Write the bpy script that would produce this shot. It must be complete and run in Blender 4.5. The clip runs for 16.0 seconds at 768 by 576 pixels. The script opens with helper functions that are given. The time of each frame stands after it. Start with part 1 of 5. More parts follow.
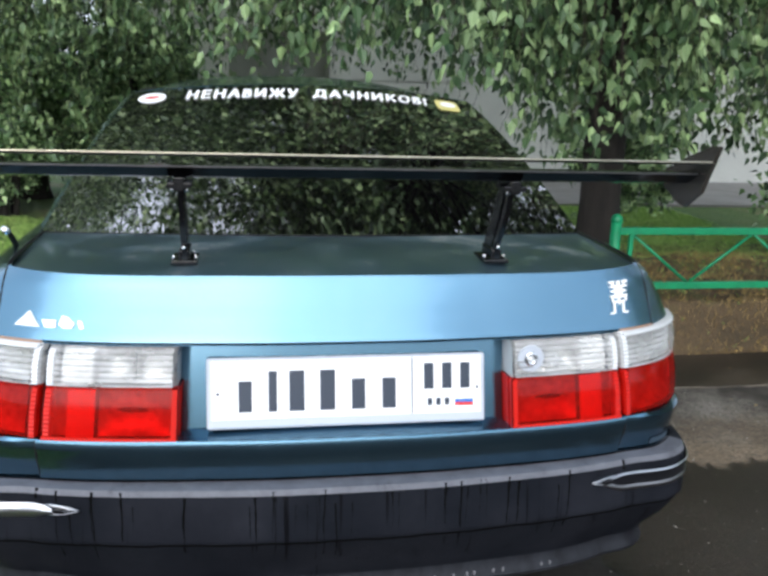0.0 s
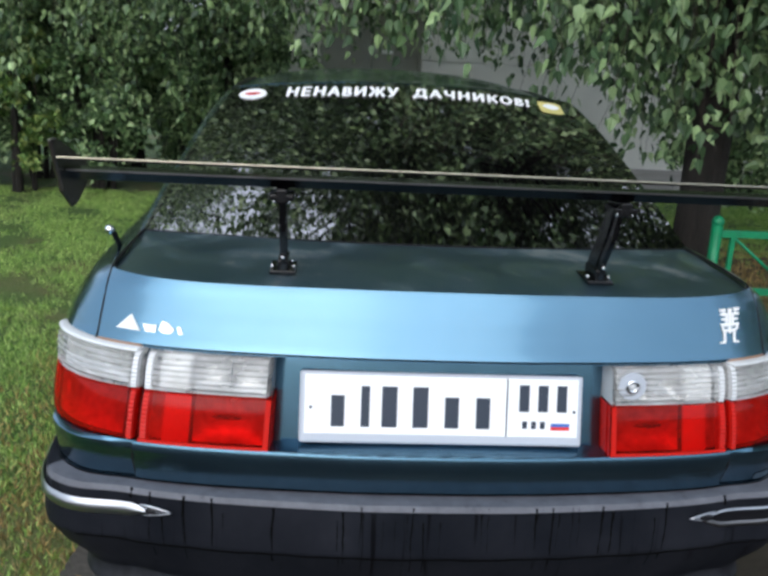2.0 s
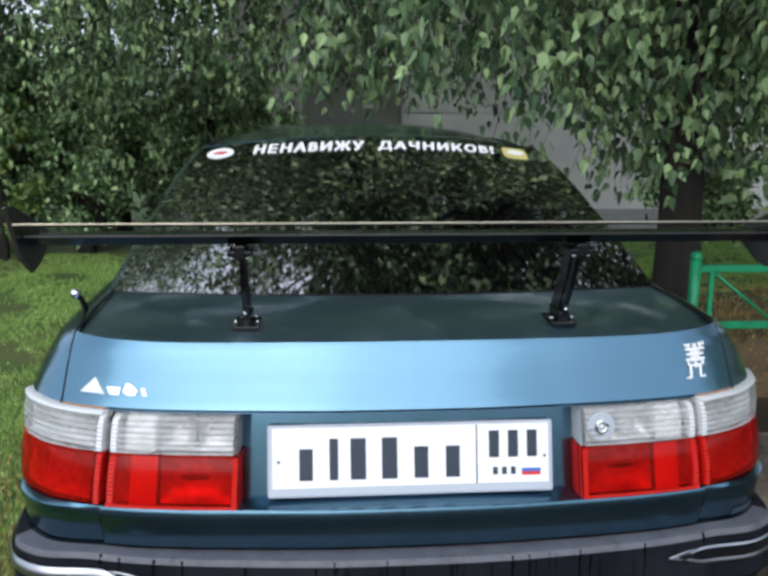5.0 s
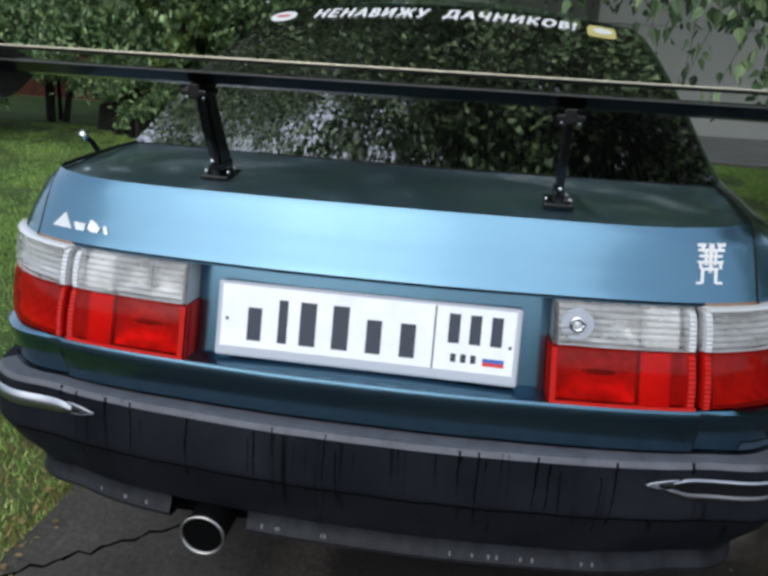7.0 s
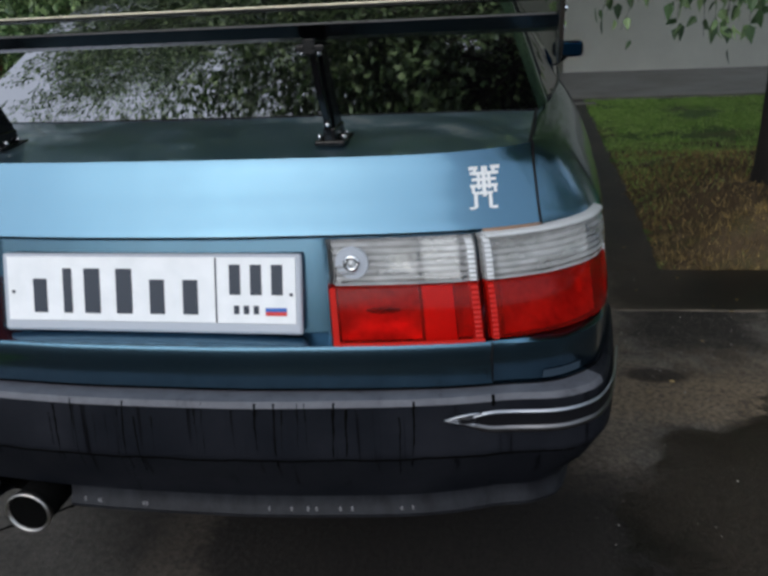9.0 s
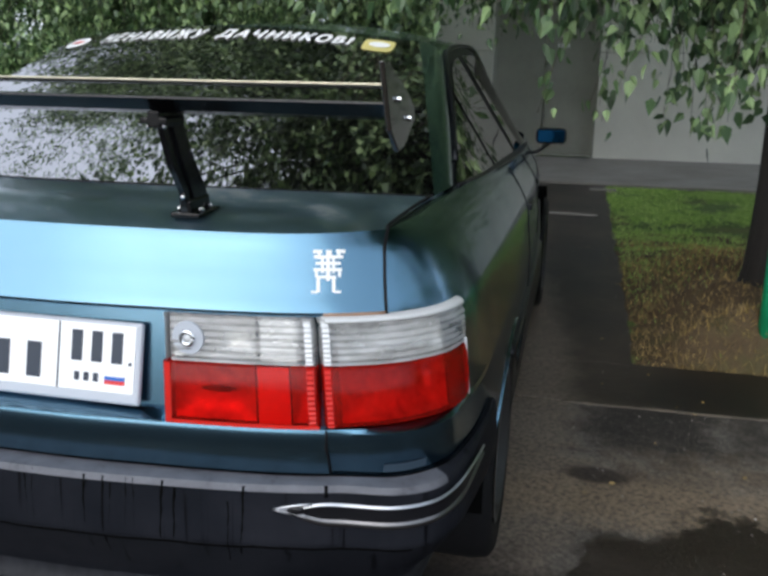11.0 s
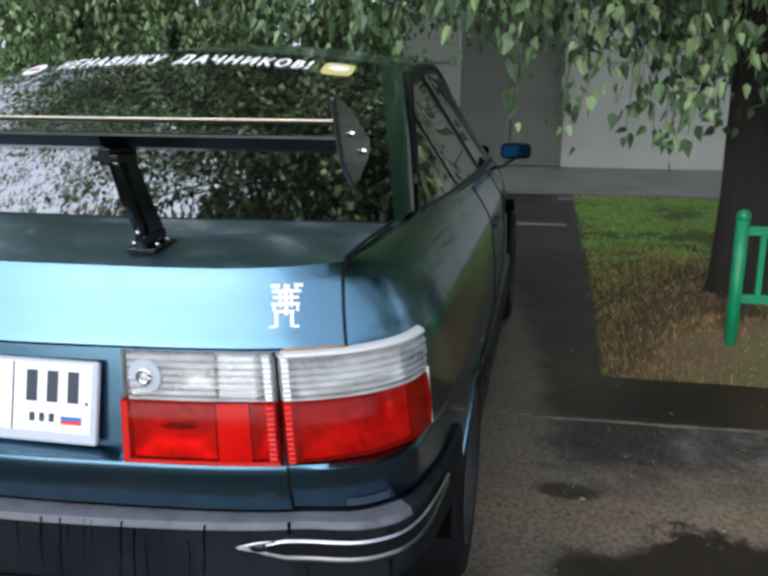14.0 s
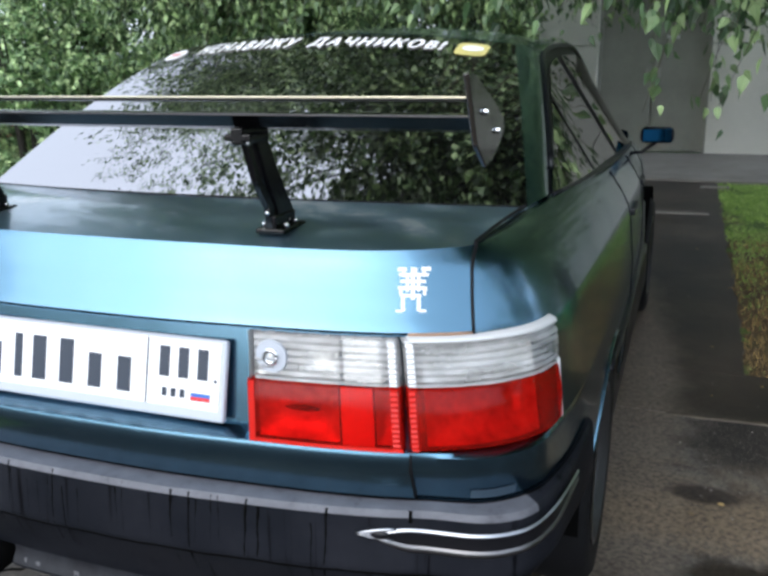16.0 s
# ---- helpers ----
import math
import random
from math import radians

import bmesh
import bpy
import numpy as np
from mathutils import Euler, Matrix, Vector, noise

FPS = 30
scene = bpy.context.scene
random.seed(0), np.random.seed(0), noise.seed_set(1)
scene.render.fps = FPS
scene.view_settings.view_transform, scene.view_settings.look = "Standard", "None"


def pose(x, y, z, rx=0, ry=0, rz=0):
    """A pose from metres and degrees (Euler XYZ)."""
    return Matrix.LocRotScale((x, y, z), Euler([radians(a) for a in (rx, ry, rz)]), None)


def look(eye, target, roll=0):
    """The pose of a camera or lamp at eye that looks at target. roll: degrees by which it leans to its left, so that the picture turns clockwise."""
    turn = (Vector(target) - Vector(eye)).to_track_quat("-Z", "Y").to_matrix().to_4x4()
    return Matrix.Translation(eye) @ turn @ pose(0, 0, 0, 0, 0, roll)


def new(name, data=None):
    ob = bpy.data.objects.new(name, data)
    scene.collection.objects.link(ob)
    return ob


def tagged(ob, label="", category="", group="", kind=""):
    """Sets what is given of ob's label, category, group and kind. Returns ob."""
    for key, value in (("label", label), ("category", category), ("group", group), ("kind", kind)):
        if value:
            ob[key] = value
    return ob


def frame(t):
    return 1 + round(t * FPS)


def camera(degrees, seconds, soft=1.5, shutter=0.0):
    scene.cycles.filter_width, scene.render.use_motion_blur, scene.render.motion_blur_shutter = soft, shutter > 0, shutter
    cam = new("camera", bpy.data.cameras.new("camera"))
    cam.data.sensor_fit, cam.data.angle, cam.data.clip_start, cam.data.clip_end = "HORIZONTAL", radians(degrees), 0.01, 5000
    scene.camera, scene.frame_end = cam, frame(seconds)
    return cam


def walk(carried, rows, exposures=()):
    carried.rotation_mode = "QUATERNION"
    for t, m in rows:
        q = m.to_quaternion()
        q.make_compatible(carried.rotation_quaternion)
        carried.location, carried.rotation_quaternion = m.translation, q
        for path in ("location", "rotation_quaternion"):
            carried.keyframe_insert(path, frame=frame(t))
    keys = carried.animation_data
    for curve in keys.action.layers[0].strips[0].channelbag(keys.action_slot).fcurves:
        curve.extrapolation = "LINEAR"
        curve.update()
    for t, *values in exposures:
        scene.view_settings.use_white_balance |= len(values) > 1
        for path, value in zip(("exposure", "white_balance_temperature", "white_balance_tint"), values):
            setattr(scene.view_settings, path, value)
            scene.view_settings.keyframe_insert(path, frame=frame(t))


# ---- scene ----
import functools

cam = camera(49.5, 16.0, soft=3.2)
# seconds, eye x y z, yaw, pitch, roll
ROWS = [
    (0, -0.204, -1.503, 1.367, -10.11, -13.65, 1.85),
    (0.5, -0.223, -1.528, 1.408, -6.18, -12.64, 2.56),
    (1, -0.243, -1.520, 1.435, -4.05, -11.88, 2.51),
    (1.5, -0.225, -1.504, 1.434, -5.30, -11.79, 0.42),
    (2, -0.235, -1.450, 1.427, -4.53, -15.37, 3.03),
    (2.5, -0.211, -1.478, 1.419, -6.99, -14.43, 3.44),
    (3, -0.219, -1.466, 1.414, -6.30, -13.92, 3.33),
    (3.5, -0.222, -1.462, 1.427, -6.82, -14.66, 3.04),
    (3.7, -0.220, -1.478, 1.435, -7.96, -11.84, 2.85),
    (5.8, -0.041, -1.449, 1.413, -2.33, -11.97, 0.12),
    (6, 0.014, -1.445, 1.381, -3.15, -12.46, 2.74),
    (6.5, 0.135, -1.383, 1.320, 3.88, -17.23, 2.69),
    (7, 0.234, -1.346, 1.315, 8.74, -17.78, 3.02),
    (7.5, 0.271, -1.342, 1.316, 9.35, -17.47, 3.54),
    (8, 0.338, -1.340, 1.307, 7.11, -17.13, 1.20),
    (8.5, 0.441, -1.311, 1.279, 9.01, -18.51, 0.24),
    (9, 0.626, -1.252, 1.267, 10.25, -19.89, -2.95),
    (9.5, 0.749, -1.204, 1.275, 7.86, -20.79, -2.93),
    (9.7, 0.805, -1.239, 1.203, 8.11, -17.25, -2.89),
    (11.8, 0.936, -1.113, 1.312, 15.29, -15.26, 2.00),
    (12, 0.938, -1.115, 1.310, 15.77, -15.61, 1.28),
    (12.5, 0.926, -1.109, 1.308, 15.51, -15.59, 0.90),
    (13, 0.939, -1.125, 1.310, 12.99, -15.36, -0.27),
    (13.5, 0.942, -1.115, 1.309, 13.56, -14.52, 0.09),
    (14, 0.944, -1.133, 1.309, 11.09, -14.56, 0.08),
    (14.5, 0.948, -1.135, 1.308, 11.09, -14.15, 0.10),
    (15, 0.949, -1.118, 1.299, 13.79, -15.31, -1.01),
    (15.5, 0.942, -1.114, 1.300, 15.76, -14.92, -0.13),
    (16, 0.933, -1.097, 1.295, 20.15, -15.38, -0.84),
]
EXPOSURES = [(t, s - 0.16, kelvin, 8) for t, s, kelvin in (
    (0.0, 0.96, 5860), (0.5, 0.62, 5810), (1.0, 0.66, 5810), (2.0, 0.55, 5810), (3.5, 0.44, 5790), (5.8, 0.56, 5790),
    (7.0, 0.24, 5790), (9.0, -0.02, 5840), (9.7, -0.08, 5850), (11.8, 0.88, 5930), (12.5, 0.88, 5890), (14.0, 0.78, 5790), (14.5, 0.80, 5780), (16.0, 0.98, 5800))]
walk(cam, [(t, pose(x, y, z, 90 + pitch, 0, yaw) @ pose(0, 0, 0, 0, 0, roll)) for t, x, y, z, yaw, pitch, roll in ROWS],
     exposures=EXPOSURES)

# ---- world and light ----
SUN_UP, SUN_AZ = 36, 198
world = bpy.data.worlds.new("world")
scene.world = world
world.use_nodes = True
wn = world.node_tree.nodes
sky = wn.new("ShaderNodeTexSky")
sky.sky_type, sky.sun_disc = "NISHITA", False
sky.sun_elevation, sky.sun_rotation = radians(SUN_UP), radians(SUN_AZ)
sky.air_density, sky.dust_density, sky.ozone_density = 0.9, 5.0, 0.6
wn["Background"].inputs[1].default_value = 0.15
cloud = wn.new("ShaderNodeMix")  # an even overcast deck under the clear sky's gradient
cloud.data_type, cloud.inputs[0].default_value, cloud.inputs[7].default_value = "RGBA", 0.7, (7.0, 7.3, 7.7, 1)
world.node_tree.links.new(sky.outputs[0], cloud.inputs[6])
world.node_tree.links.new(cloud.outputs[2], wn["Background"].inputs[0])
sun = new("sun", bpy.data.lights.new("sun", "SUN"))
sun.data.energy, sun.data.angle, sun.data.color = 1.0, radians(70), (1.0, 0.97, 0.92)
sun.matrix_world = look((0, 0, 0), (-math.sin(radians(SUN_AZ)), -math.cos(radians(SUN_AZ)), -math.tan(radians(SUN_UP))))


# ---- materials ----
def material(name, color, rough=0.5, metal=0.0, coat=0.0, spec=0.5):
    m = bpy.data.materials.new(name)
    m.use_nodes = True
    b = m.node_tree.nodes["Principled BSDF"]
    b.inputs["Base Color"].default_value = (*color, 1)
    b.inputs["Roughness"].default_value = rough
    b.inputs["Metallic"].default_value = metal
    b.inputs["Coat Weight"].default_value = coat
    b.inputs["Coat Roughness"].default_value = 0.06
    b.inputs["Specular IOR Level"].default_value = spec
    return m


def noise_tex(m, scale, detail=4, rough=0.6, stretch=(1, 1, 1)):
    n, l = m.node_tree.nodes, m.node_tree.links
    co, mp, tx = n.new("ShaderNodeTexCoord"), n.new("ShaderNodeMapping"), n.new("ShaderNodeTexNoise")
    mp.inputs["Scale"].default_value = stretch
    tx.inputs["Scale"].default_value, tx.inputs["Detail"].default_value, tx.inputs["Roughness"].default_value = scale, detail, rough
    l.new(co.outputs["Object"], mp.inputs[0]), l.new(mp.outputs[0], tx.inputs[0])
    return tx.outputs["Fac"]


def ramp(m, fac, stops):
    r = m.node_tree.nodes.new("ShaderNodeValToRGB")
    while len(r.color_ramp.elements) < len(stops):
        r.color_ramp.elements.new(0.5)
    for e, (p, c) in zip(r.color_ramp.elements, stops):
        e.position, e.color = p, (*(c if isinstance(c, tuple) else (c, c, c)), 1)
    m.node_tree.links.new(fac, r.inputs[0])
    return r.outputs[0]


def mix(m, fac, a, b, mode="MIX"):
    x = m.node_tree.nodes.new("ShaderNodeMix")
    x.data_type, x.blend_type = "RGBA", mode
    for socket, v in ((x.inputs[0], fac), (x.inputs[6], a), (x.inputs[7], b)):
        if isinstance(v, (int, float)):
            socket.default_value = v
        elif isinstance(v, tuple):
            socket.default_value = (*v, 1)
        else:
            m.node_tree.links.new(v, socket)
    return x.outputs[2]


def feed(m, out, name):
    m.node_tree.links.new(out, m.node_tree.nodes["Principled BSDF"].inputs[name])


def relief(m, fac, depth, strength=0.6):
    b = m.node_tree.nodes.new("ShaderNodeBump")
    b.inputs["Strength"].default_value, b.inputs["Distance"].default_value = strength, depth
    m.node_tree.links.new(fac, b.inputs["Height"])
    feed(m, b.outputs[0], "Normal")


PAINT = material("teal_car_paint", (0.11, 0.205, 0.28), 0.22, 1.0, 0.5)
f = noise_tex(PAINT, 2.3, 5)
feed(PAINT, mix(PAINT, ramp(PAINT, f, [(0.35, 0.0), (0.7, 1.0)]), (0.102, 0.202, 0.286), (0.123, 0.228, 0.316)), "Base Color")
feed(PAINT, ramp(PAINT, noise_tex(PAINT, 9, 6, 0.7), [(0.3, 0.18), (0.75, 0.27)]), "Roughness")

FILLER = material("dull_repaired_paint", (0.075, 0.115, 0.16), 0.45, 0.5)
DECK_PAINT = material("teal_deck_paint_with_water_marks", (0.15, 0.29, 0.41), 0.2, 0.85, 0.8)
f = noise_tex(DECK_PAINT, 6, 8, 0.7)
feed(DECK_PAINT, ramp(DECK_PAINT, f, [(0.44, (0.13, 0.225, 0.30)), (0.55, (0.19, 0.285, 0.35)), (0.64, (0.42, 0.47, 0.49))]), "Base Color")
feed(DECK_PAINT, ramp(DECK_PAINT, f, [(0.45, 0.34), (0.62, 0.6)]), "Roughness")

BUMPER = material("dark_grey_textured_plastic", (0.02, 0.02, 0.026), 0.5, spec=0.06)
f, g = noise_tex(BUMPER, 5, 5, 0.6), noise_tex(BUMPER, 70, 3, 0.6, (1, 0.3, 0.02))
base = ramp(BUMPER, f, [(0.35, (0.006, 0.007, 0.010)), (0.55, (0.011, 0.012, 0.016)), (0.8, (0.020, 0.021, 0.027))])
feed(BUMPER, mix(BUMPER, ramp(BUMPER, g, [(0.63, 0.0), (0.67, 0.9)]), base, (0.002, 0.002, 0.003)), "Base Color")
relief(BUMPER, noise_tex(BUMPER, 420, 2), 0.0006, 0.5)
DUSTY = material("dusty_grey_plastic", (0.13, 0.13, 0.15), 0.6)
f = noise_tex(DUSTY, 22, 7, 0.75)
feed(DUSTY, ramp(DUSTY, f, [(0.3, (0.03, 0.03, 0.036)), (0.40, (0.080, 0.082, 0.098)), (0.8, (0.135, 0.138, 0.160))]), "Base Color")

LIP = material("scuffed_grey_blue_plastic", (0.06, 0.065, 0.075), 0.5, spec=0.15)
f = noise_tex(LIP, 34, 6, 0.7, (1, 1, 0.3))
feed(LIP, ramp(LIP, f, [(0.35, (0.010, 0.010, 0.013)), (0.5, (0.016, 0.017, 0.021)), (0.70, (0.023, 0.025, 0.030)), (0.76, (0.06, 0.06, 0.06))]), "Base Color")
BLACK = material("black_rubber", (0.008, 0.008, 0.009), 0.6, spec=0.2)
TRIM = material("black_satin_trim", (0.006, 0.006, 0.008), 0.35, spec=0.35)
WING = material("black_gloss_wing", (0.004, 0.004, 0.005), 0.25, 0.0, 0.15, 0.35)
CARBON = material("dark_brown_wing_plate", (0.03, 0.026, 0.022), 0.25, 0.0, 0.4)
CHROME = material("chrome", (0.75, 0.76, 0.78), 0.1, 1.0)
STEEL = material("dull_steel", (0.42, 0.40, 0.38), 0.28, 1.0)
# near-black for pipe soot and grime lines, and for shade painted into recesses
SOOT_AND_SHADE = material("soot_and_shade_black", (0.002, 0.002, 0.002), 0.9, spec=0.05)
WHITE = material("white_plate", (0.82, 0.84, 0.86), 0.35)
f = noise_tex(WHITE, 14, 6)
feed(WHITE, ramp(WHITE, f, [(0.3, (0.80, 0.82, 0.84)), (0.6, (0.90, 0.91, 0.93))]), "Base Color")
HOLDER = material("grey_plate_holder", (0.46, 0.49, 0.55), 0.35)
INK = material("dark_plate_paint", (0.02, 0.03, 0.05), 0.4)
FLAG_BLUE = material("blue_paint", (0.02, 0.12, 0.45), 0.4)
FLAG_RED = material("red_paint", (0.6, 0.03, 0.03), 0.4)
STICKER = material("white_vinyl", (0.85, 0.85, 0.85), 0.4)
YELLOW = material("yellow_vinyl", (0.62, 0.55, 0.2), 0.4)
SILVER = material("silver_badge", (0.78, 0.78, 0.76), 0.25, 0.6)

def lens_material(name, tint, color, body, rough=0.08):
    """Moulded plastic that lets part of the light through to the lamp's inside."""
    m = material(name, color, rough, 0.0, 0.0, 0.5)
    n, l = m.node_tree.nodes, m.node_tree.links
    clear, both = n.new("ShaderNodeBsdfTransparent"), n.new("ShaderNodeMixShader")
    clear.inputs[0].default_value, both.inputs[0].default_value = (*tint, 1), body
    l.new(clear.outputs[0], both.inputs[1]), l.new(n["Principled BSDF"].outputs[0], both.inputs[2])
    l.new(both.outputs[0], n["Material Output"].inputs[0])
    return m


RED_LENS = lens_material("red_plastic_lens", (0.96, 0.035, 0.012), (0.45, 0.008, 0.004), 0.40)
f = noise_tex(RED_LENS, 9, 4, 0.6, (1.4, 1, 1))
feed(RED_LENS, ramp(RED_LENS, f, [(0.32, (0.26, 0.004, 0.002)), (0.5, (0.42, 0.007, 0.003)), (0.66, (0.58, 0.012, 0.005))]), "Base Color")
RED_EDGE = material("solid_red_plastic", (0.50, 0.010, 0.005), 0.3, spec=0.3)
CLEAR_LENS = lens_material("clear_ribbed_lens", (0.95, 0.95, 0.93), (0.62, 0.62, 0.61), 0.42)
f = noise_tex(CLEAR_LENS, 16, 4, 0.5, (1, 1, 3))
feed(CLEAR_LENS, ramp(CLEAR_LENS, f, [(0.3, (0.36, 0.36, 0.36)), (0.5, (0.55, 0.55, 0.55)), (0.7, (0.78, 0.785, 0.79))]), "Base Color")
LENS_RIM = material("bright_lens_rim", (0.66, 0.67, 0.68), 0.2, 0.1, 0.7)
REFLECTOR = material("silvered_lamp_reflector", (0.6, 0.6, 0.6), 0.35, 0.7)
f = noise_tex(REFLECTOR, 60, 3, 0.6)
feed(REFLECTOR, ramp(REFLECTOR, f, [(0.3, 0.45), (0.7, 0.85)]), "Base Color")
relief(REFLECTOR, noise_tex(REFLECTOR, 130, 2), 0.002, 0.6)
DIFFUSER = material("white_lamp_diffuser", (0.85, 0.85, 0.85), 0.4)

GLASS = material("dark_tinted_glass", (0.003, 0.003, 0.003), 0.02, 0.0, 0.0, 0.8)
GLASS.node_tree.nodes["Principled BSDF"].inputs["IOR"].default_value = 3.7
GLASS.node_tree.nodes["Principled BSDF"].inputs["Specular Tint"].default_value = (1.0, 0.96, 0.97, 1)

ASPHALT = material("worn_wet_asphalt", (0.06, 0.06, 0.06), 0.6)
f, g, h = noise_tex(ASPHALT, 1.0, 7, 0.62), noise_tex(ASPHALT, 55, 5, 0.75), noise_tex(ASPHALT, 190, 2, 0.6)
base = ramp(ASPHALT, f, [(0.42, (0.018, 0.015, 0.012)), (0.48, (0.038, 0.032, 0.026)), (0.55, (0.068, 0.06, 0.05)), (0.68, (0.115, 0.102, 0.087))])
base = mix(ASPHALT, 0.85, base, ramp(ASPHALT, g, [(0.32, 0.25), (0.68, 1.1)]), "MULTIPLY")
feed(ASPHALT, mix(ASPHALT, ramp(ASPHALT, h, [(0.66, 0.0), (0.72, 0.6)]), base, (0.24, 0.22, 0.19)), "Base Color")
feed(ASPHALT, ramp(ASPHALT, f, [(0.43, 0.35), (0.52, 0.85)]), "Roughness")
relief(ASPHALT, g, 0.006, 0.8)
PATCH = material("dark_wet_asphalt", (0.03, 0.027, 0.025), 0.5)
f, g = noise_tex(PATCH, 1.6, 6, 0.65), noise_tex(PATCH, 70, 5, 0.7)
base = ramp(PATCH, f, [(0.35, (0.010, 0.008, 0.006)), (0.5, (0.034, 0.0245, 0.0165)), (0.68, (0.080, 0.060, 0.043))])
feed(PATCH, mix(PATCH, 0.75, base, ramp(PATCH, g, [(0.3, 0.4), (0.7, 1.0)]), "MULTIPLY"), "Base Color")
relief(PATCH, g, 0.003, 0.7)
CONCRETE = material("grey_concrete_walk", (0.2, 0.19, 0.17), 0.8)
f = noise_tex(CONCRETE, 1.5, 8, 0.7)
feed(CONCRETE, ramp(CONCRETE, f, [(0.3, (0.17, 0.155, 0.14)), (0.7, (0.28, 0.26, 0.235))]), "Base Color")
relief(CONCRETE, noise_tex(CONCRETE, 80, 4), 0.003, 0.5)
EARTH = material("lawn_soil", (0.06, 0.07, 0.02), 0.9)
f, g = noise_tex(EARTH, 0.9, 6, 0.65), noise_tex(EARTH, 45, 6, 0.75)
base = ramp(EARTH, f, [(0.38, (0.08, 0.16, 0.03)), (0.52, (0.12, 0.19, 0.04)), (0.66, (0.20, 0.18, 0.07))])
feed(EARTH, mix(EARTH, 0.7, base, ramp(EARTH, g, [(0.3, 0.3), (0.7, 1.1)]), "MULTIPLY"), "Base Color")
relief(EARTH, g, 0.03, 0.8)


def leaf_material(name, dark, mid, light):
    m = material(name, mid, 0.45)
    n = m.node_tree.nodes.new("ShaderNodeNewGeometry")
    feed(m, ramp(m, n.outputs["Random Per Island"], [(0.0, dark), (0.5, mid), (0.93, light), (1.0, tuple(min(1, c * 1.5) for c in light))]), "Base Color")
    m.node_tree.nodes["Principled BSDF"].inputs["Transmission Weight"].default_value = 0.0
    b, l = m.node_tree.nodes["Principled BSDF"], m.node_tree.links
    tr, ad = m.node_tree.nodes.new("ShaderNodeBsdfTranslucent"), m.node_tree.nodes.new("ShaderNodeMixShader")
    l.new(b.inputs["Base Color"].links[0].from_socket, tr.inputs[0])
    ad.inputs[0].default_value = 0.12
    l.new(b.outputs[0], ad.inputs[1]), l.new(tr.outputs[0], ad.inputs[2])
    l.new(ad.outputs[0], m.node_tree.nodes["Material Output"].inputs[0])
    return m


BIRCH_LEAF = leaf_material("birch_leaf", (0.018, 0.042, 0.016), (0.085, 0.150, 0.056), (0.30, 0.41, 0.18))
BUSH_LEAF = leaf_material("bush_leaf", (0.015, 0.036, 0.013), (0.165, 0.285, 0.11), (0.50, 0.64, 0.32))
YOUNG_LEAF = leaf_material("yellow_green_leaf", (0.04, 0.09, 0.02), (0.17, 0.29, 0.07), (0.40, 0.46, 0.14))
GRASS_BLADE = leaf_material("grass_blade", (0.12, 0.25, 0.035), (0.28, 0.46, 0.085), (0.50, 0.64, 0.20))
DRY_BLADE = leaf_material("dry_grass_and_litter", (0.12, 0.08, 0.03), (0.27, 0.185, 0.065), (0.50, 0.35, 0.13))
BARK = material("dark_bark", (0.03, 0.024, 0.02), 0.9)
f = noise_tex(BARK, 9, 8, 0.75, (1, 1, 0.22))
feed(BARK, ramp(BARK, f, [(0.3, (0.007, 0.006, 0.005)), (0.6, (0.026, 0.021, 0.017)), (0.8, (0.075, 0.062, 0.05))]), "Base Color")
relief(BARK, f, 0.05, 0.9)
TWIG = material("brown_twig", (0.05, 0.035, 0.025), 0.8)
FENCE = material("green_fence_paint", (0.01, 0.23, 0.09), 0.45)
f = noise_tex(FENCE, 12, 6, 0.7)
feed(FENCE, ramp(FENCE, f, [(0.3, (0.008, 0.17, 0.07)), (0.7, (0.015, 0.28, 0.11))]), "Base Color")
PLASTER = material("pale_plaster_wall", (0.55, 0.56, 0.52), 0.85)
f = noise_tex(PLASTER, 0.8, 8, 0.7)
feed(PLASTER, ramp(PLASTER, f, [(0.3, (0.62, 0.61, 0.55)), (0.65, (0.76, 0.75, 0.68))]), "Base Color")
relief(PLASTER, noise_tex(PLASTER, 55, 5), 0.004, 0.5)
DOOR_PAINT = material("grey_green_door_paint", (0.17, 0.18, 0.15), 0.55)
f = noise_tex(DOOR_PAINT, 2, 7, 0.7)
feed(DOOR_PAINT, ramp(DOOR_PAINT, f, [(0.3, (0.26, 0.265, 0.23)), (0.7, (0.34, 0.345, 0.30))]), "Base Color")
BRICK = material("weathered_red_boards", (0.25, 0.07, 0.045), 0.8)
f = noise_tex(BRICK, 4, 8, 0.7)
feed(BRICK, ramp(BRICK, f, [(0.3, (0.13, 0.035, 0.025)), (0.7, (0.30, 0.09, 0.06))]), "Base Color")
SOIL = material("bare_brown_soil", (0.08, 0.055, 0.03), 0.9)
f, g = noise_tex(SOIL, 1.8, 7, 0.7), noise_tex(SOIL, 60, 6, 0.75)
base = ramp(SOIL, f, [(0.36, (0.06, 0.042, 0.022)), (0.52, (0.14, 0.095, 0.048)), (0.68, (0.11, 0.115, 0.035))])
feed(SOIL, mix(SOIL, 0.7, base, ramp(SOIL, g, [(0.3, 0.3), (0.7, 1.15)]), "MULTIPLY"), "Base Color")
relief(SOIL, g, 0.02, 0.8)
BLUE_MIRROR = material("blue_tinted_mirror_glass", (0.006, 0.032, 0.07), 0.05, 1.0)
WORN = material("sandy_asphalt_seam", (0.15, 0.13, 0.105), 0.85)
f, g = noise_tex(WORN, 5, 7, 0.65), noise_tex(WORN, 60, 5, 0.7)
